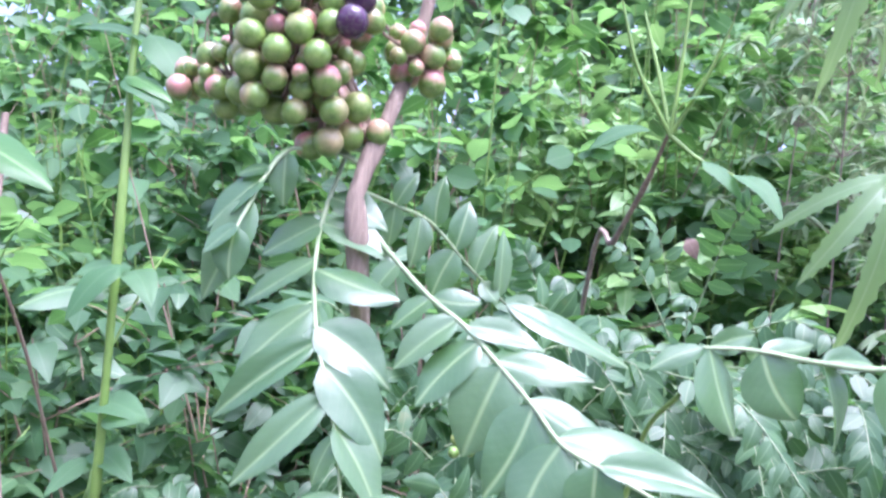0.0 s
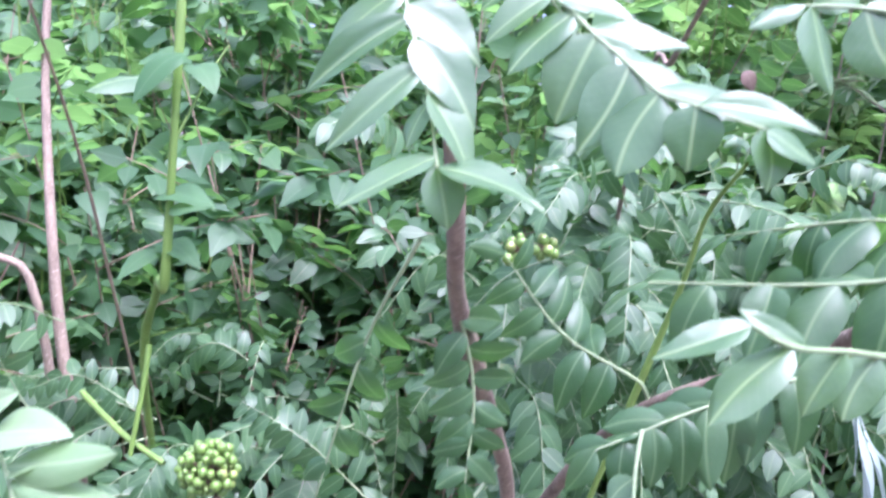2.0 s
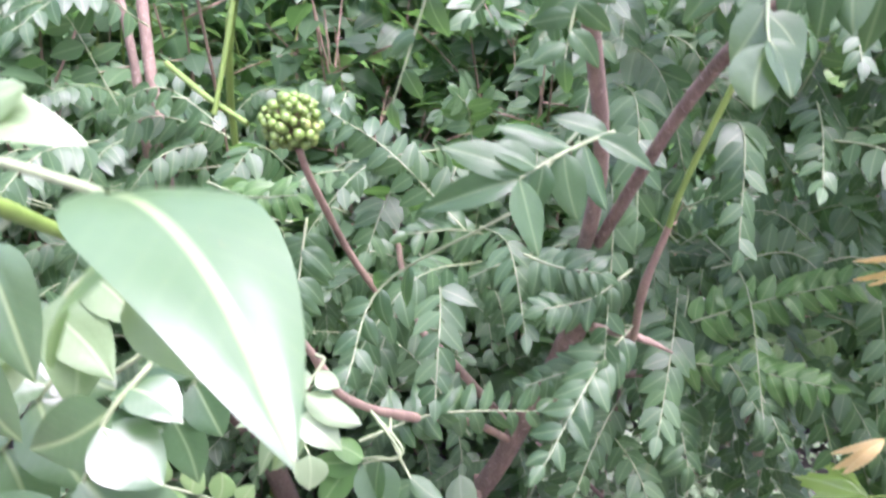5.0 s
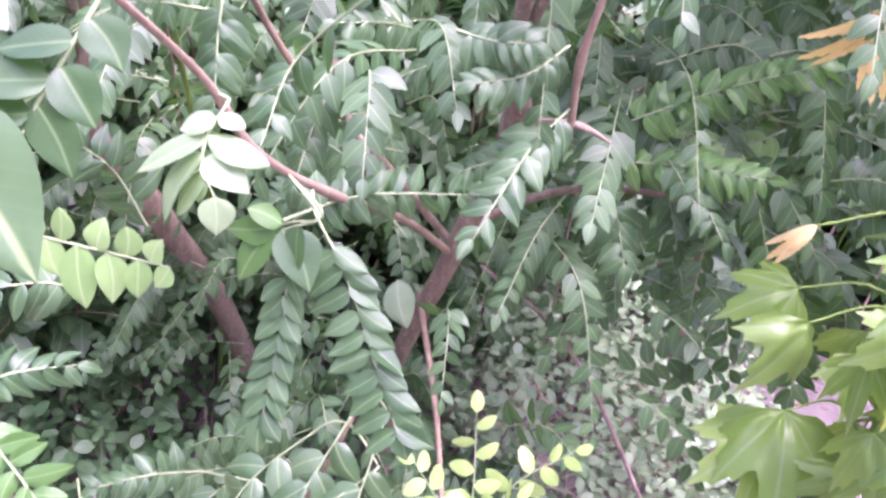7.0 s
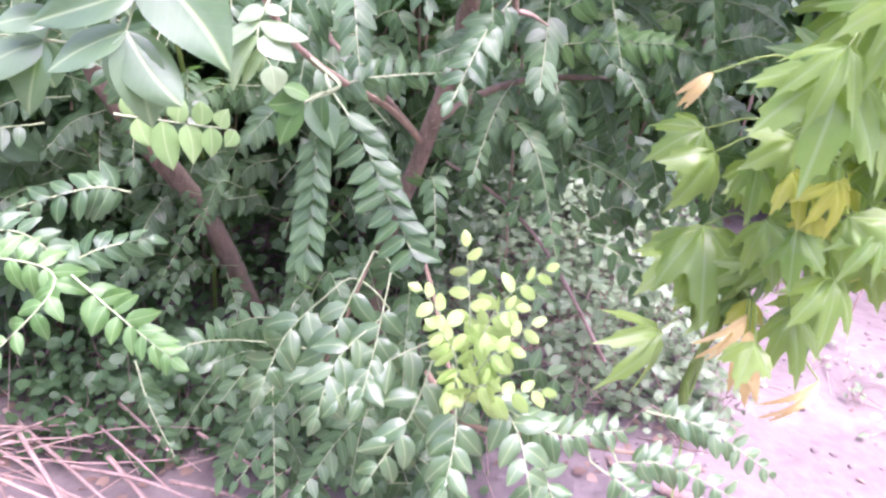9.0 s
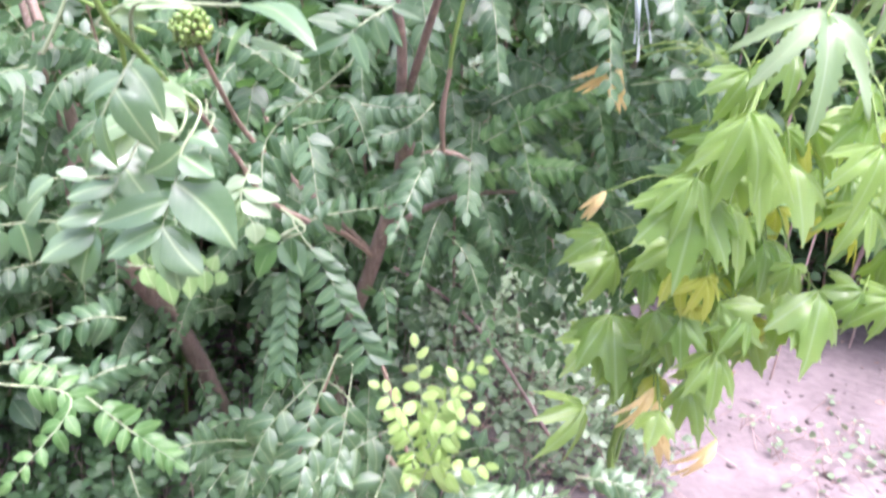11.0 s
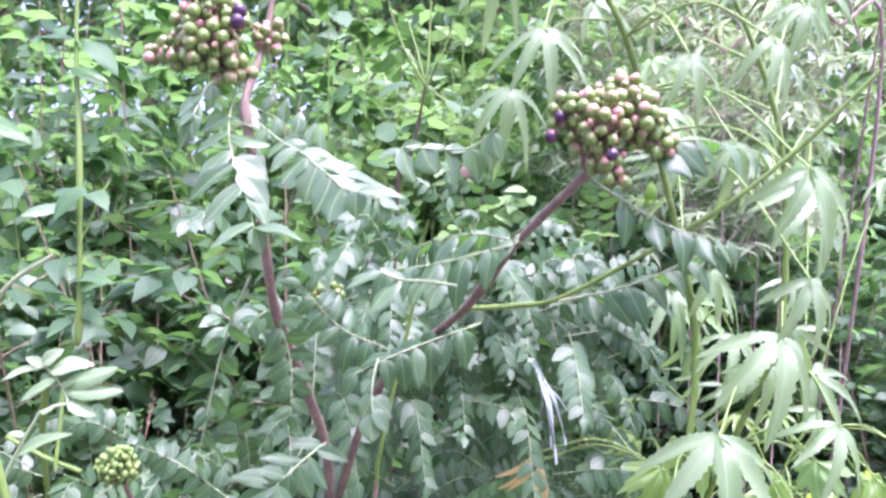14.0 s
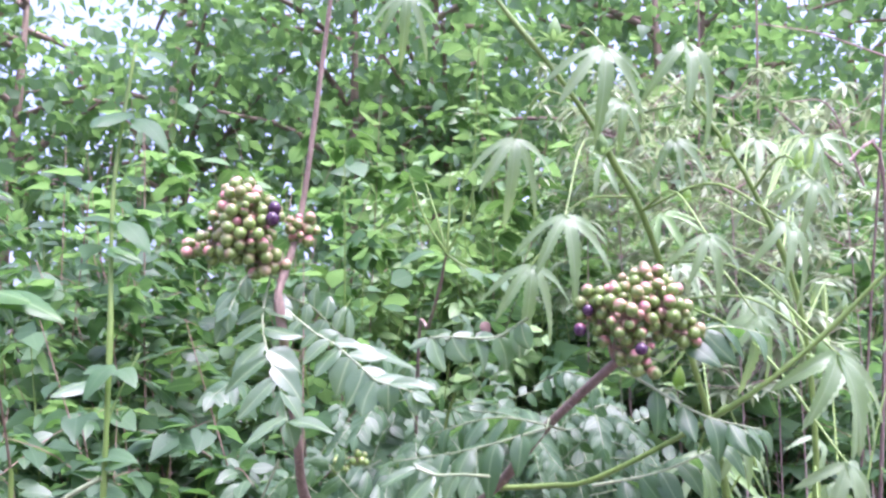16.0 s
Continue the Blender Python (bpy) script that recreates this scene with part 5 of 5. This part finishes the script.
lobed_leaf((0.343, 0.366, 1.480), (0.379, 0.358, 1.431), (0, -0.7, 0.7), 2)
lobed_leaf((0.068, 0.310, 1.581), (0.066, 0.309, 1.527), (0, -0.9, 0.4), 4)
lobed_leaf((0.380, 0.186, 1.181), (0.388, 0.184, 1.127), (0.1, -0.85, 0.5), 1)
lobed_leaf((0.378, 0.290, 1.297), (0.370, 0.291, 1.238), (0, -0.85, 0.5), 4)
lobed_leaf((0.453, 0.306, 1.427), (0.438, 0.308, 1.373), (0, -0.8, 0.6), 2)
lobed_leaf((0.192, 0.352, 1.345), (0.186, 0.345, 1.277), (0, -0.9, 0.4), 4)
lobed_leaf((0.310, 0.413, 1.534), (0.273, 0.418, 1.483), (0, -0.8, 0.6), 1)
# withered leaves
lobed_leaf((0.311, 0.618, 0.956), (0.276, 0.606, 0.898), (0.5, -0.8, 0.3), 6, YELLOW, label="withered yellow leaf")
lobed_leaf((0.312, 0.617, 0.945), (0.297, 0.602, 0.888), (-0.6, -0.7, 0.3), 6, YELLOW, label="withered yellow leaf")
lobed_leaf((0.323, 0.628, 0.782), (0.288, 0.619, 0.748), (0.3, -0.6, 0.8), 6, YELLOW, label="withered yellow leaf")
lobed_leaf((0.404, 0.558, 0.537), (0.371, 0.515, 0.491), (0.4, -0.8, 0.4), 6, YELLOW, label="withered yellow leaf")
lobed_leaf((0.409, 0.549, 0.521), (0.389, 0.494, 0.454), (-0.5, -0.8, 0.4), 6, YELLOW, label="withered yellow leaf")
lobed_leaf((0.326, 0.438, 0.375), (0.343, 0.401, 0.328), (0, -0.5, 0.9), 6, YELLOW, label="withered yellow leaf")
lobed_leaf((0.477, 0.504, 0.494), (0.440, 0.470, 0.440), (0.5, -0.7, 0.5), 6, YELLOW, label="withered yellow leaf")


def leafy_side(rng):
    """More leaves hung along the leaning stem: broad ones low down, narrow-lobed ones above."""
    for k in range(196):
        if k < 164:
            p = vec((rng.uniform(0.34, 0.78), rng.uniform(0.48, 0.68), rng.uniform(0.50, 0.96)))
            if p[0] < 0.42 and p[2] > 0.76 or p[2] < 0.52 + 0.75 * max(0, p[0] - 0.46):
                continue
        elif k < 180:
            p = vec((rng.uniform(0.44, 0.66), rng.uniform(0.46, 0.70), rng.uniform(0.95, 1.2)))
        else:
            p = vec((rng.uniform(0.40, 0.85), rng.uniform(0.5, 0.85), rng.uniform(1.3, 1.62)))
        d = vec((rng.normal(0, 0.75), rng.uniform(-0.7, 0.2), -1))
        size = rng.uniform(0.055, 0.10) if k < 164 else rng.uniform(0.05, 0.09)
        lobed_leaf(p, p + unit(d) * size, (rng.normal(0, 0.55), -0.6, 0.8), int(rng.choice((5, 7, 5, 7) if k < 164 else (2, 1, 2, 4))), AGEING if k % 8 == 4 and k < 164 else YOUNG if k % 7 == 3 else None)


leafy_side(np.random.default_rng(51))


def bud(p, up, size):
    """A pointed green flower bud in narrow sepals."""
    Vs, Fs, Us, start = [], [], [], 0
    u = unit(vec(up))
    V, F = tube_data(np.array([vec((0, 0, 0)) + u * size * t for t in np.linspace(0, 1, 8)]), [size * 0.12, size * 0.26, size * 0.28, size * 0.18, size * 0.03], 8)
    ob = part("flower_bud", mesh_of("flower_bud", V, F), KENAF if size < 0.02 else YOUNG, kenaf, "pointed green flower bud", p)
    side = unit(np.cross(u, (0.3, 0.9, 0.1)))
    other = np.cross(u, side)
    P, D, U = [], [], []
    for k in range(8):
        a = k * math.pi / 4
        o = side * math.cos(a) + other * math.sin(a)
        P.append(o * size * 0.1), D.append(o * 0.9 + u * 0.7), U.append(-o + u)
    part("sepal_ring", joined("sepal_ring", LANCE_BLADES, frames(P, D, U, [size * 0.9] * 8), np.random.default_rng(3)), YOUNG, ob, "", p)


for p, up, z in (((0.265, 0.352, 1.455), (-0.3, -0.2, 1), 0.024), ((0.344, 0.369, 1.458), (0.2, -0.2, 1), 0.02), ((0.211, 0.332, 1.557), (0, -0.2, 1), 0.024), ((0.407, 0.262, 1.423), (0.2, -0.2, 1), 0.018), ((0.371, 0.314, 1.455), (0, -0.2, 1), 0.016), ((0.267, 0.216, 1.233), (0, -0.2, 1), 0.018), ((0.385, 0.214, 1.255), (0.1, -0.2, 1), 0.02), ((0.336, 0.329, 1.405), (0.1, -0.2, 1), 0.016)):
    bud(p, up, z)


# ---- tall weed with a green stem ----
weed = thing("tall_weed", (-0.36, 1.25, 0.0), "tall single-stemmed weed with a bright green stem", "plant")
stem("main_stem", ((-0.36, 1.25, -0.01), (-0.33, 1.1, 0.4), (-0.313, 0.791, 0.914), (-0.268, 0.673, 1.062), (-0.219, 0.551, 1.094), (-0.209, 0.530, 1.110), (-0.214, 0.530, 1.275), (-0.227, 0.548, 1.450), (-0.217, 0.555, 1.619)), (0.0042, 0.0036, 0.003, 0.0026, 0.002), GREEN_STEM, weed, n=40, sides=9, rough=0.03, knots=(0.3, 0.5, 0.62, 0.75))
stem("side_stem", ((-0.209, 0.530, 1.201), (-0.199, 0.550, 1.243), (-0.190, 0.560, 1.267)), (0.0012, 0.0008), GREEN_STEM, weed, n=8, sides=6)
stem("side_stem", ((-0.238, 0.588, 1.038), (-0.237, 0.581, 1.008), (-0.238, 0.570, 0.955)), (0.0025, 0.002), GREEN_STEM, weed, n=8, sides=6)
leaf(weed, (-0.206, 0.52, 1.254), (-0.225, 0.484, 1.246), (0, -0.5, 0.9), WEED, 3, 1.0)
leaf(weed, (-0.226, 0.54, 1.378), (-0.193, 0.516, 1.374), (0, -0.5, 0.9), WEED, 0, 1.0)
leaf(weed, (-0.21, 0.53, 1.152), (-0.181, 0.512, 1.168), (0, -0.5, 0.9), WEED, 2, 1.0)
leaf(weed, (-0.222, 0.539, 1.157), (-0.19, 0.511, 1.179), (0, -0.5, 0.9), WEED, 1, 1.0)
leaf(weed, (-0.22, 0.546, 1.123), (-0.193, 0.518, 1.136), (0, -0.5, 0.9), WEED, 1, 1.0)
leaf(weed, (-0.219, 0.545, 1.119), (-0.231, 0.515, 1.124), (0, -0.5, 0.9), WEED, 3, 1.0)
leaf(weed, (-0.21, 0.547, 1.252), (-0.232, 0.518, 1.258), (0, -0.5, 0.9), WEED, 0, 1.0)
leaf(weed, (-0.21, 0.547, 1.249), (-0.188, 0.512, 1.254), (0, -0.5, 0.9), WEED, 1, 1.0)
leaf(weed, (-0.219, 0.552, 1.406), (-0.246, 0.528, 1.426), (0, -0.5, 0.9), WEED, 1, 1.0)
leaf(weed, (-0.217, 0.55, 1.412), (-0.177, 0.523, 1.39), (0, -0.5, 0.9), WEED, 0, 1.0)
leaf(weed, (-0.213, 0.548, 1.535), (-0.244, 0.495, 1.518), (0, -0.5, 0.9), WEED, 2, 1.0)
leaf(weed, (-0.213, 0.55, 1.529), (-0.172, 0.513, 1.523), (0, -0.5, 0.9), WEED, 3, 1.0)
leaf(weed, (-0.212, 0.537, 1.598), (-0.178, 0.506, 1.606), (0, -0.5, 0.9), WEED, 1, 1.0)
leaf(weed, (-0.212, 0.536, 1.604), (-0.247, 0.516, 1.612), (0, -0.5, 0.9), WEED, 0, 1.0)
leaf(weed, (-0.214, 0.530, 1.237), (-0.258, 0.494, 1.237), (0, -0.4, 0.9), SKYLIT, 2, 1.0)
leaf(weed, (-0.226, 0.540, 1.380), (-0.190, 0.520, 1.379), (0, -0.5, 0.9), FRESH, 0, 0.8)
SHOOT = (-0.352, 0.556, 1.328)
shoot = thing("broadleaf_weed", (SHOOT[0] - 0.06, SHOOT[1] + 0.62, 0.0), "young weed shoot with pale green leaves", "plant")
stem("main_stem", ((SHOOT[0] - 0.06, SHOOT[1] + 0.62, -0.01), (SHOOT[0] - 0.05, SHOOT[1] + 0.55, 0.6), (SHOOT[0] - 0.03, SHOOT[1] + 0.25, 1.08), SHOOT), (0.0024, 0.002, 0.0012), TWIG, shoot, n=20, sides=7)
for t, k in (((-0.266, 0.510, 1.334), 0), ((-0.293, 0.493, 1.339), 2), ((-0.312, 0.542, 1.313), 1)):
    leaf(shoot, SHOOT, t, (0, -0.5, 0.9), FRESH, k, 0.8)


branched = thing("branched_weed", (0.26, 1.35, 0.0), "branched weed with bare brown stem and green shoots", "plant")
stem("main_stem", ((0.26, 1.35, -0.01), (0.20, 1.20, 0.6), (0.146, 0.800, 1.260), (0.147, 0.700, 1.314), (0.149, 0.620, 1.357), (0.147, 0.560, 1.390)), (0.003, 0.0026, 0.0021, 0.0015), BARK, branched, n=26, sides=7, rough=0.1, knots=(0.6, 0.8))
for tip, mid in (((0.102, 0.560, 1.482), (0.120, 0.560, 1.432)), ((0.151, 0.560, 1.488), (0.150, 0.560, 1.436)), ((0.176, 0.540, 1.466), (0.165, 0.550, 1.428)), ((0.124, 0.580, 1.479), (0.137, 0.570, 1.433)), ((0.189, 0.540, 1.363), (0.168, 0.550, 1.372))):
    stem("shoot", ((0.148, 0.560, 1.388), mid, tip), (0.0018, 0.0014, 0.0008), GREEN_STEM, branched, n=12, sides=6, rough=0.02)
for b, t, k in (((0.170, 0.550, 1.372), (0.193, 0.520, 1.360), 0), ((0.189, 0.540, 1.363), (0.210, 0.500, 1.359), 1), ((0.133, 0.560, 1.390), (0.093, 0.540, 1.394), 1), ((0.151, 0.560, 1.412), (0.166, 0.540, 1.422), 2)):
    leaf(branched, b, t, (0, -0.4, 1), WEED, k, 0.9)


def spiky_weed(at, height, rng):
    """A thin weed with whorls of narrow pale leaves."""
    ob = thing("spiky_weed", at, "pale thin weed with whorls of narrow leaves", "plant", "spiky weeds")
    top = vec((rng.uniform(-0.08, 0.08), rng.uniform(-0.1, 0.05), height))
    main = smooth_line(((0, 0, 0), top * 0.5 + (0.02, 0, 0), top), 12)
    part("main_stem", tubes("main_stem", [(main, (0.003, 0.0015))], 6), STRAW, ob, "", at)
    P, D, U, L, lines = [], [], [], [], []
    for k in range(40):
        b = main[int(rng.integers(8, 12))]
        a = rng.uniform(0, 6.28)
        o = vec((math.cos(a), math.sin(a), rng.uniform(-0.1, 0.9))) * rng.uniform(0.06, 0.2)
        lines.append((smooth_line((b, b + o * 0.6 + (0, 0, 0.01), b + o), 6), (0.0012, 0.0006)))
        for q in range(14):
            e = rng.uniform(0, 6.28)
            P.append(b + o), D.append((math.cos(e), math.sin(e), rng.uniform(-0.5, 0.6))), U.append((0, -0.3, 1)), L.append(rng.uniform(0.03, 0.075))
    tagged(part("twig", tubes("twig", lines, 4), STRAW, ob, "", at), kind="stuff")
    tagged(part("foliage", joined("foliage", LANCE_BLADES, frames(P, D, U, L), rng), BLEACHED, ob, "", at), kind="stuff")


for k, (x, y, h) in enumerate(((0.85, 1.75, 1.95), (1.05, 1.85, 2.1), (1.2, 1.7, 1.9), (0.72, 1.9, 2.05), (1.4, 2.0, 2.2), (1.0, 1.6, 1.85), (1.3, 1.85, 1.75), (0.95, 1.42, 1.7), (1.15, 1.5, 1.8), (1.5, 1.7, 2.0))):
    spiky_weed((x, y, 0.0), h, np.random.default_rng(90 + k))
for base, mid, top, r in (((1.636, 2.362, 1.801), (1.613, 2.285, 2.259), (1.586, 2.194, 2.801), 0.005), ((1.604, 2.757, 1.922), (1.583, 2.677, 2.394), (1.557, 2.573, 3.009), 0.004)):
    sapling = thing("bare_sapling", (base[0], base[1], 0.0), "bare reddish-brown sapling trunk in the thicket", "tree", "bare saplings")
    stem("trunk", ((base[0], base[1], -0.02), base, mid, top), (r * 1.2, r, r * 0.8), BARK, sapling, n=20, sides=9)
drybush = thing("dry_branch", (1.45, 1.75, 0.0), "bleached dry branch leaning among the weeds", "branch")
stem("branch", ((1.45, 1.75, -0.01), (1.327, 1.306, 1.660), (1.175, 1.263, 1.751), (1.001, 1.220, 1.861)), (0.006, 0.004, 0.002), STRAW, drybush, n=18, sides=7)
stem("branch", ((1.261, 1.288, 1.708), (1.157, 1.243, 1.880), (1.038, 1.212, 1.874)), (0.003, 0.0015), STRAW, drybush, n=10, sides=6)
stem("branch", ((1.314, 1.245, 2.017), (1.144, 1.244, 2.060), (0.983, 1.238, 2.069)), (0.003, 0.0015), STRAW, drybush, n=10, sides=6)
stem("branch", ((1.45, 1.75, 0.5), (1.314, 1.245, 2.017)), (0.004, 0.003), STRAW, drybush, n=8, sides=6)


strip = thing("dried_leaf", (0.290, 0.577, 1.073), "long pale grey-blue dried leaf hanging among the leaves", "leaf")
for b, t, w in (((0.290, 0.577, 1.073), (0.321, 0.539, 0.962), 0.22), ((0.293, 0.581, 1.071), (0.316, 0.552, 0.978), 0.16), ((0.296, 0.580, 1.065), (0.333, 0.550, 0.982), 0.14), ((0.290, 0.582, 1.073), (0.305, 0.568, 1.019), 0.2), ((0.299, 0.568, 1.049), (0.336, 0.553, 1.012), 0.12)):
    L0 = float(np.linalg.norm(vec(t) - vec(b)))
    ob = part("blade", mesh_of("blade", *blade(10, 2, 0.13, 0.45, 1.0, 0.08, 0.12, 0, 0.02)), GREYLEAF, strip)
    ob.matrix_basis = Matrix(frames([vec(b) - vec(strip.location)], [vec(t) - vec(b)], [(0.5, -0.5, 0.7)], [L0], [L0 * w])[0].tolist())


def stone(at, size, rng, label):
    bm = bmesh.new()
    bmesh.ops.create_icosphere(bm, subdivisions=3, radius=1.0)
    for v in bm.verts:
        v.co *= 1 + 0.22 * noise.noise(v.co * 1.3 + Vector((at[0], at[1], 0.0))) + 0.06 * noise.noise(v.co * 4)
        v.co.x, v.co.y, v.co.z = v.co.x * size[0], v.co.y * size[1], v.co.z * size[2]
    for p in bm.faces:
        p.smooth = True
    tagged(part("stone", bm, SOIL, None), label, "stone").location = (at[0], at[1], ground_height(at[0], at[1]) + size[2] * 0.45)


stone((1.10, 1.08), (0.024, 0.02, 0.018), None, "small brown stone lying on the bare path")
stone((1.16, 1.30), (0.012, 0.012, 0.01), None, "little brown stone lying on the path")
stick = thing("dry_stick", (0.56, 0.78, 0.0), "thick weathered brown stick lying on the soil", "stick")
stem("stick", ((0.50, 0.84, 0.012), (0.56, 0.80, 0.02), (0.61, 0.765, 0.014)), (0.010, 0.012, 0.008), STRAW, stick, n=14, sides=9, rough=0.15)


# ---- undergrowth ----
def creeper(name, at, rng, label, n, x, y, z, size, mat, blades):
    ob = thing(name, at, label, "ground plant")
    P = np.stack([rng.uniform(*x, n), rng.uniform(*y, n), rng.uniform(0, 1, n) ** 1.6], -1)
    for p in P:
        hump = 0.5 + 0.5 * noise.noise((p[0] * 4, p[1] * 4, 0.3))
        p[2] = z * p[2] * (0.45 + hump) + 0.006
    keep = np.array([noise.noise((p[0] * 5, p[1] * 5, 2.2)) > -0.35 for p in P])
    P = P[keep]
    m = len(P)
    D = unit(np.stack([rng.normal(0, 1, m), rng.normal(-0.2, 1, m), rng.uniform(-0.5, 0.4, m)], -1))
    U = unit(np.array([0, -0.2, 1]) + rng.normal(0, 0.4, (m, 3)))
    tagged(part("foliage", joined("foliage", blades, frames(P, D, U, size * rng.uniform(0.5, 1.3, m)), rng), mat, ob), kind="stuff")
    lines = [(np.array([(q[0] + rng.normal(0, 0.03), q[1] + rng.normal(0, 0.03), 0.0), (q[0], q[1], q[2] * 0.6), q]), (0.0012, 0.0006)) for q in P[:: max(1, m // 220)]]
    tagged(part("stalk", tubes("stalk", lines, 4), STRAW, ob), kind="stuff")
    return ob


creeper("creeping_weed", (0.35, 1.25, 0), np.random.default_rng(21), "low tangle of pale small-leaved creeping weed", 7600, (0.08, 0.70), (0.98, 1.85), 0.34, 0.021, PALE, ROUND_BLADES)
creeper("creeping_weed", (-0.3, 1.2, 0), np.random.default_rng(22), "small-leaved undergrowth with the shade put into its leaf colour", 2600, (-0.75, 0.1), (0.95, 1.6), 0.30, 0.026, SHADE_WEED, ROUND_BLADES)
creeper("creeping_weed", (-0.2, 0.8, 0), np.random.default_rng(23), "small-leaved weeds, darkened in colour, laid over the shaded soil", 2600, (-0.75, 0.2), (0.80, 1.10), 0.17, 0.024, SHADE_WEED, ROUND_BLADES)
creeper("path_weed", (1.1, 1.15, 0), np.random.default_rng(24), "few small weeds on the bare path", 90, (0.95, 1.3), (1.0, 1.4), 0.05, 0.02, PALE, ROUND_BLADES)


def tangle(rng):
    """Thin dry stalks bent through the creeping weeds."""
    ob = thing("dry_tangle", (0.35, 1.15, 0.0), "thin bent dry stalks tangled in the low weeds", "dry stalks")
    for k in range(95):
        p = vec((rng.uniform(0.0, 0.68), rng.uniform(0.92, 1.5), rng.uniform(0.0, 0.06)))
        a, ln = rng.uniform(0, 6.28), rng.uniform(0.10, 0.34)
        d = vec((math.cos(a), math.sin(a) * 0.6 - 0.2, rng.uniform(0.2, 1.1)))
        top = p + d * ln * 0.6
        r = rng.uniform(0.0007, 0.0016)
        line = smooth_line((p, p + d * ln * 0.35 + rng.normal(0, 0.012, 3), top, top + (d[0] * ln * 0.4, d[1] * ln * 0.4, -rng.uniform(0.0, 0.08))), 12)
        part("dry_stalk", mesh_of("dry_stalk", *tube_data(line - p, (r, r, r * 0.5), 5)), STRAW, ob, "", p)


tangle(np.random.default_rng(61))


def twig_pile(rng):
    ob = thing("dry_twig_pile", (-0.45, 0.72, 0.0), "heap of dry pinkish-brown stalks on the soil", "twigs")
    for k in range(130):
        x, y = rng.uniform(-0.95, -0.05), rng.uniform(0.42, 0.84)
        a = rng.normal(-0.25, 0.55)
        ln = rng.uniform(0.12, 0.42)
        z = rng.uniform(0.004, 0.07)
        d = vec((math.cos(a), math.sin(a), rng.normal(0, 0.05)))
        p = vec((x, y, z))
        r = rng.uniform(0.0014, 0.0042)
        line = smooth_line((p - d * ln / 2, p + rng.normal(0, 0.012, 3), p + d * ln / 2), 8)
        V, F = tube_data(line - p, (r, r * 0.8, r * 0.5), 6, 0.1, rng)
        part("dry_stalk", mesh_of("dry_stalk", V, F), STRAW, ob, "", p)


twig_pile(np.random.default_rng(31))
leaning = thing("dry_stalk", (0.392, 1.005, 0.165), "long bare brown stalk leaning from the soil", "stalk")
stem("stalk", ((0.395, 0.976, 0.173), (0.264, 0.956, 0.375), (0.169, 0.955, 0.473), (0.073, 0.948, 0.533)), (0.0035, 0.003, 0.0022), STRAW, leaning, n=20, sides=7)


def litter(rng):
    n = 2600
    P = np.stack([rng.uniform(-1.2, 1.6, n), rng.uniform(0.3, 2.2, n), np.zeros(n)], -1)
    for p in P:
        p[2] = ground_height(p[0], p[1]) + rng.uniform(0.002, 0.008)
    keep = (P[:, 0] < 0.62) | (rng.uniform(0, 1, n) < 0.10)
    P = P[keep]
    D = unit(np.stack([rng.normal(0, 1, len(P)), rng.normal(0, 1, len(P)), rng.normal(0, 0.12, len(P))], -1))
    U = unit(np.array([0, 0, 1]) + rng.normal(0, 0.25, (len(P), 3)))
    me = joined("leaf_litter", CURRY_SMALL, frames(P, D, U, rng.uniform(0.015, 0.04, len(P))), rng)
    me.materials.append(LITTER)
    tagged(new("leaf_litter", me), "dead brown leaves scattered on the soil", "leaf litter", kind="stuff")
    Vs, Fs, start = [], [], 0
    for k in range(900):
        x, y = rng.uniform(-0.4, 2.2), rng.uniform(0.3, 2.4)
        if x < 0.55 and rng.uniform() < 0.6:
            continue
        r = rng.uniform(0.002, 0.009) * (1.8 if rng.uniform() < 0.05 else 1)
        bm = bmesh.new()
        bmesh.ops.create_icosphere(bm, subdivisions=1, radius=r)
        v = np.array([q.co[:] for q in bm.verts]) * rng.uniform(0.6, 1.3, (12 if len(bm.verts) == 12 else len(bm.verts), 1)) * (1.2, 1.0, 0.7)
        f = np.array([[q.index for q in p.verts] for p in bm.faces])
        bm.free()
        Vs.append(v + (x, y, ground_height(x, y) + r * 0.2)), Fs.append(f + start)
        start += len(v)
    me = mesh_of("soil_clods", np.concatenate(Vs), np.concatenate(Fs), None, False)
    me.materials.append(SOIL)
    tagged(new("soil_clods", me), "crumbled clods of pink-brown soil", "soil", kind="stuff")


litter(np.random.default_rng(41))
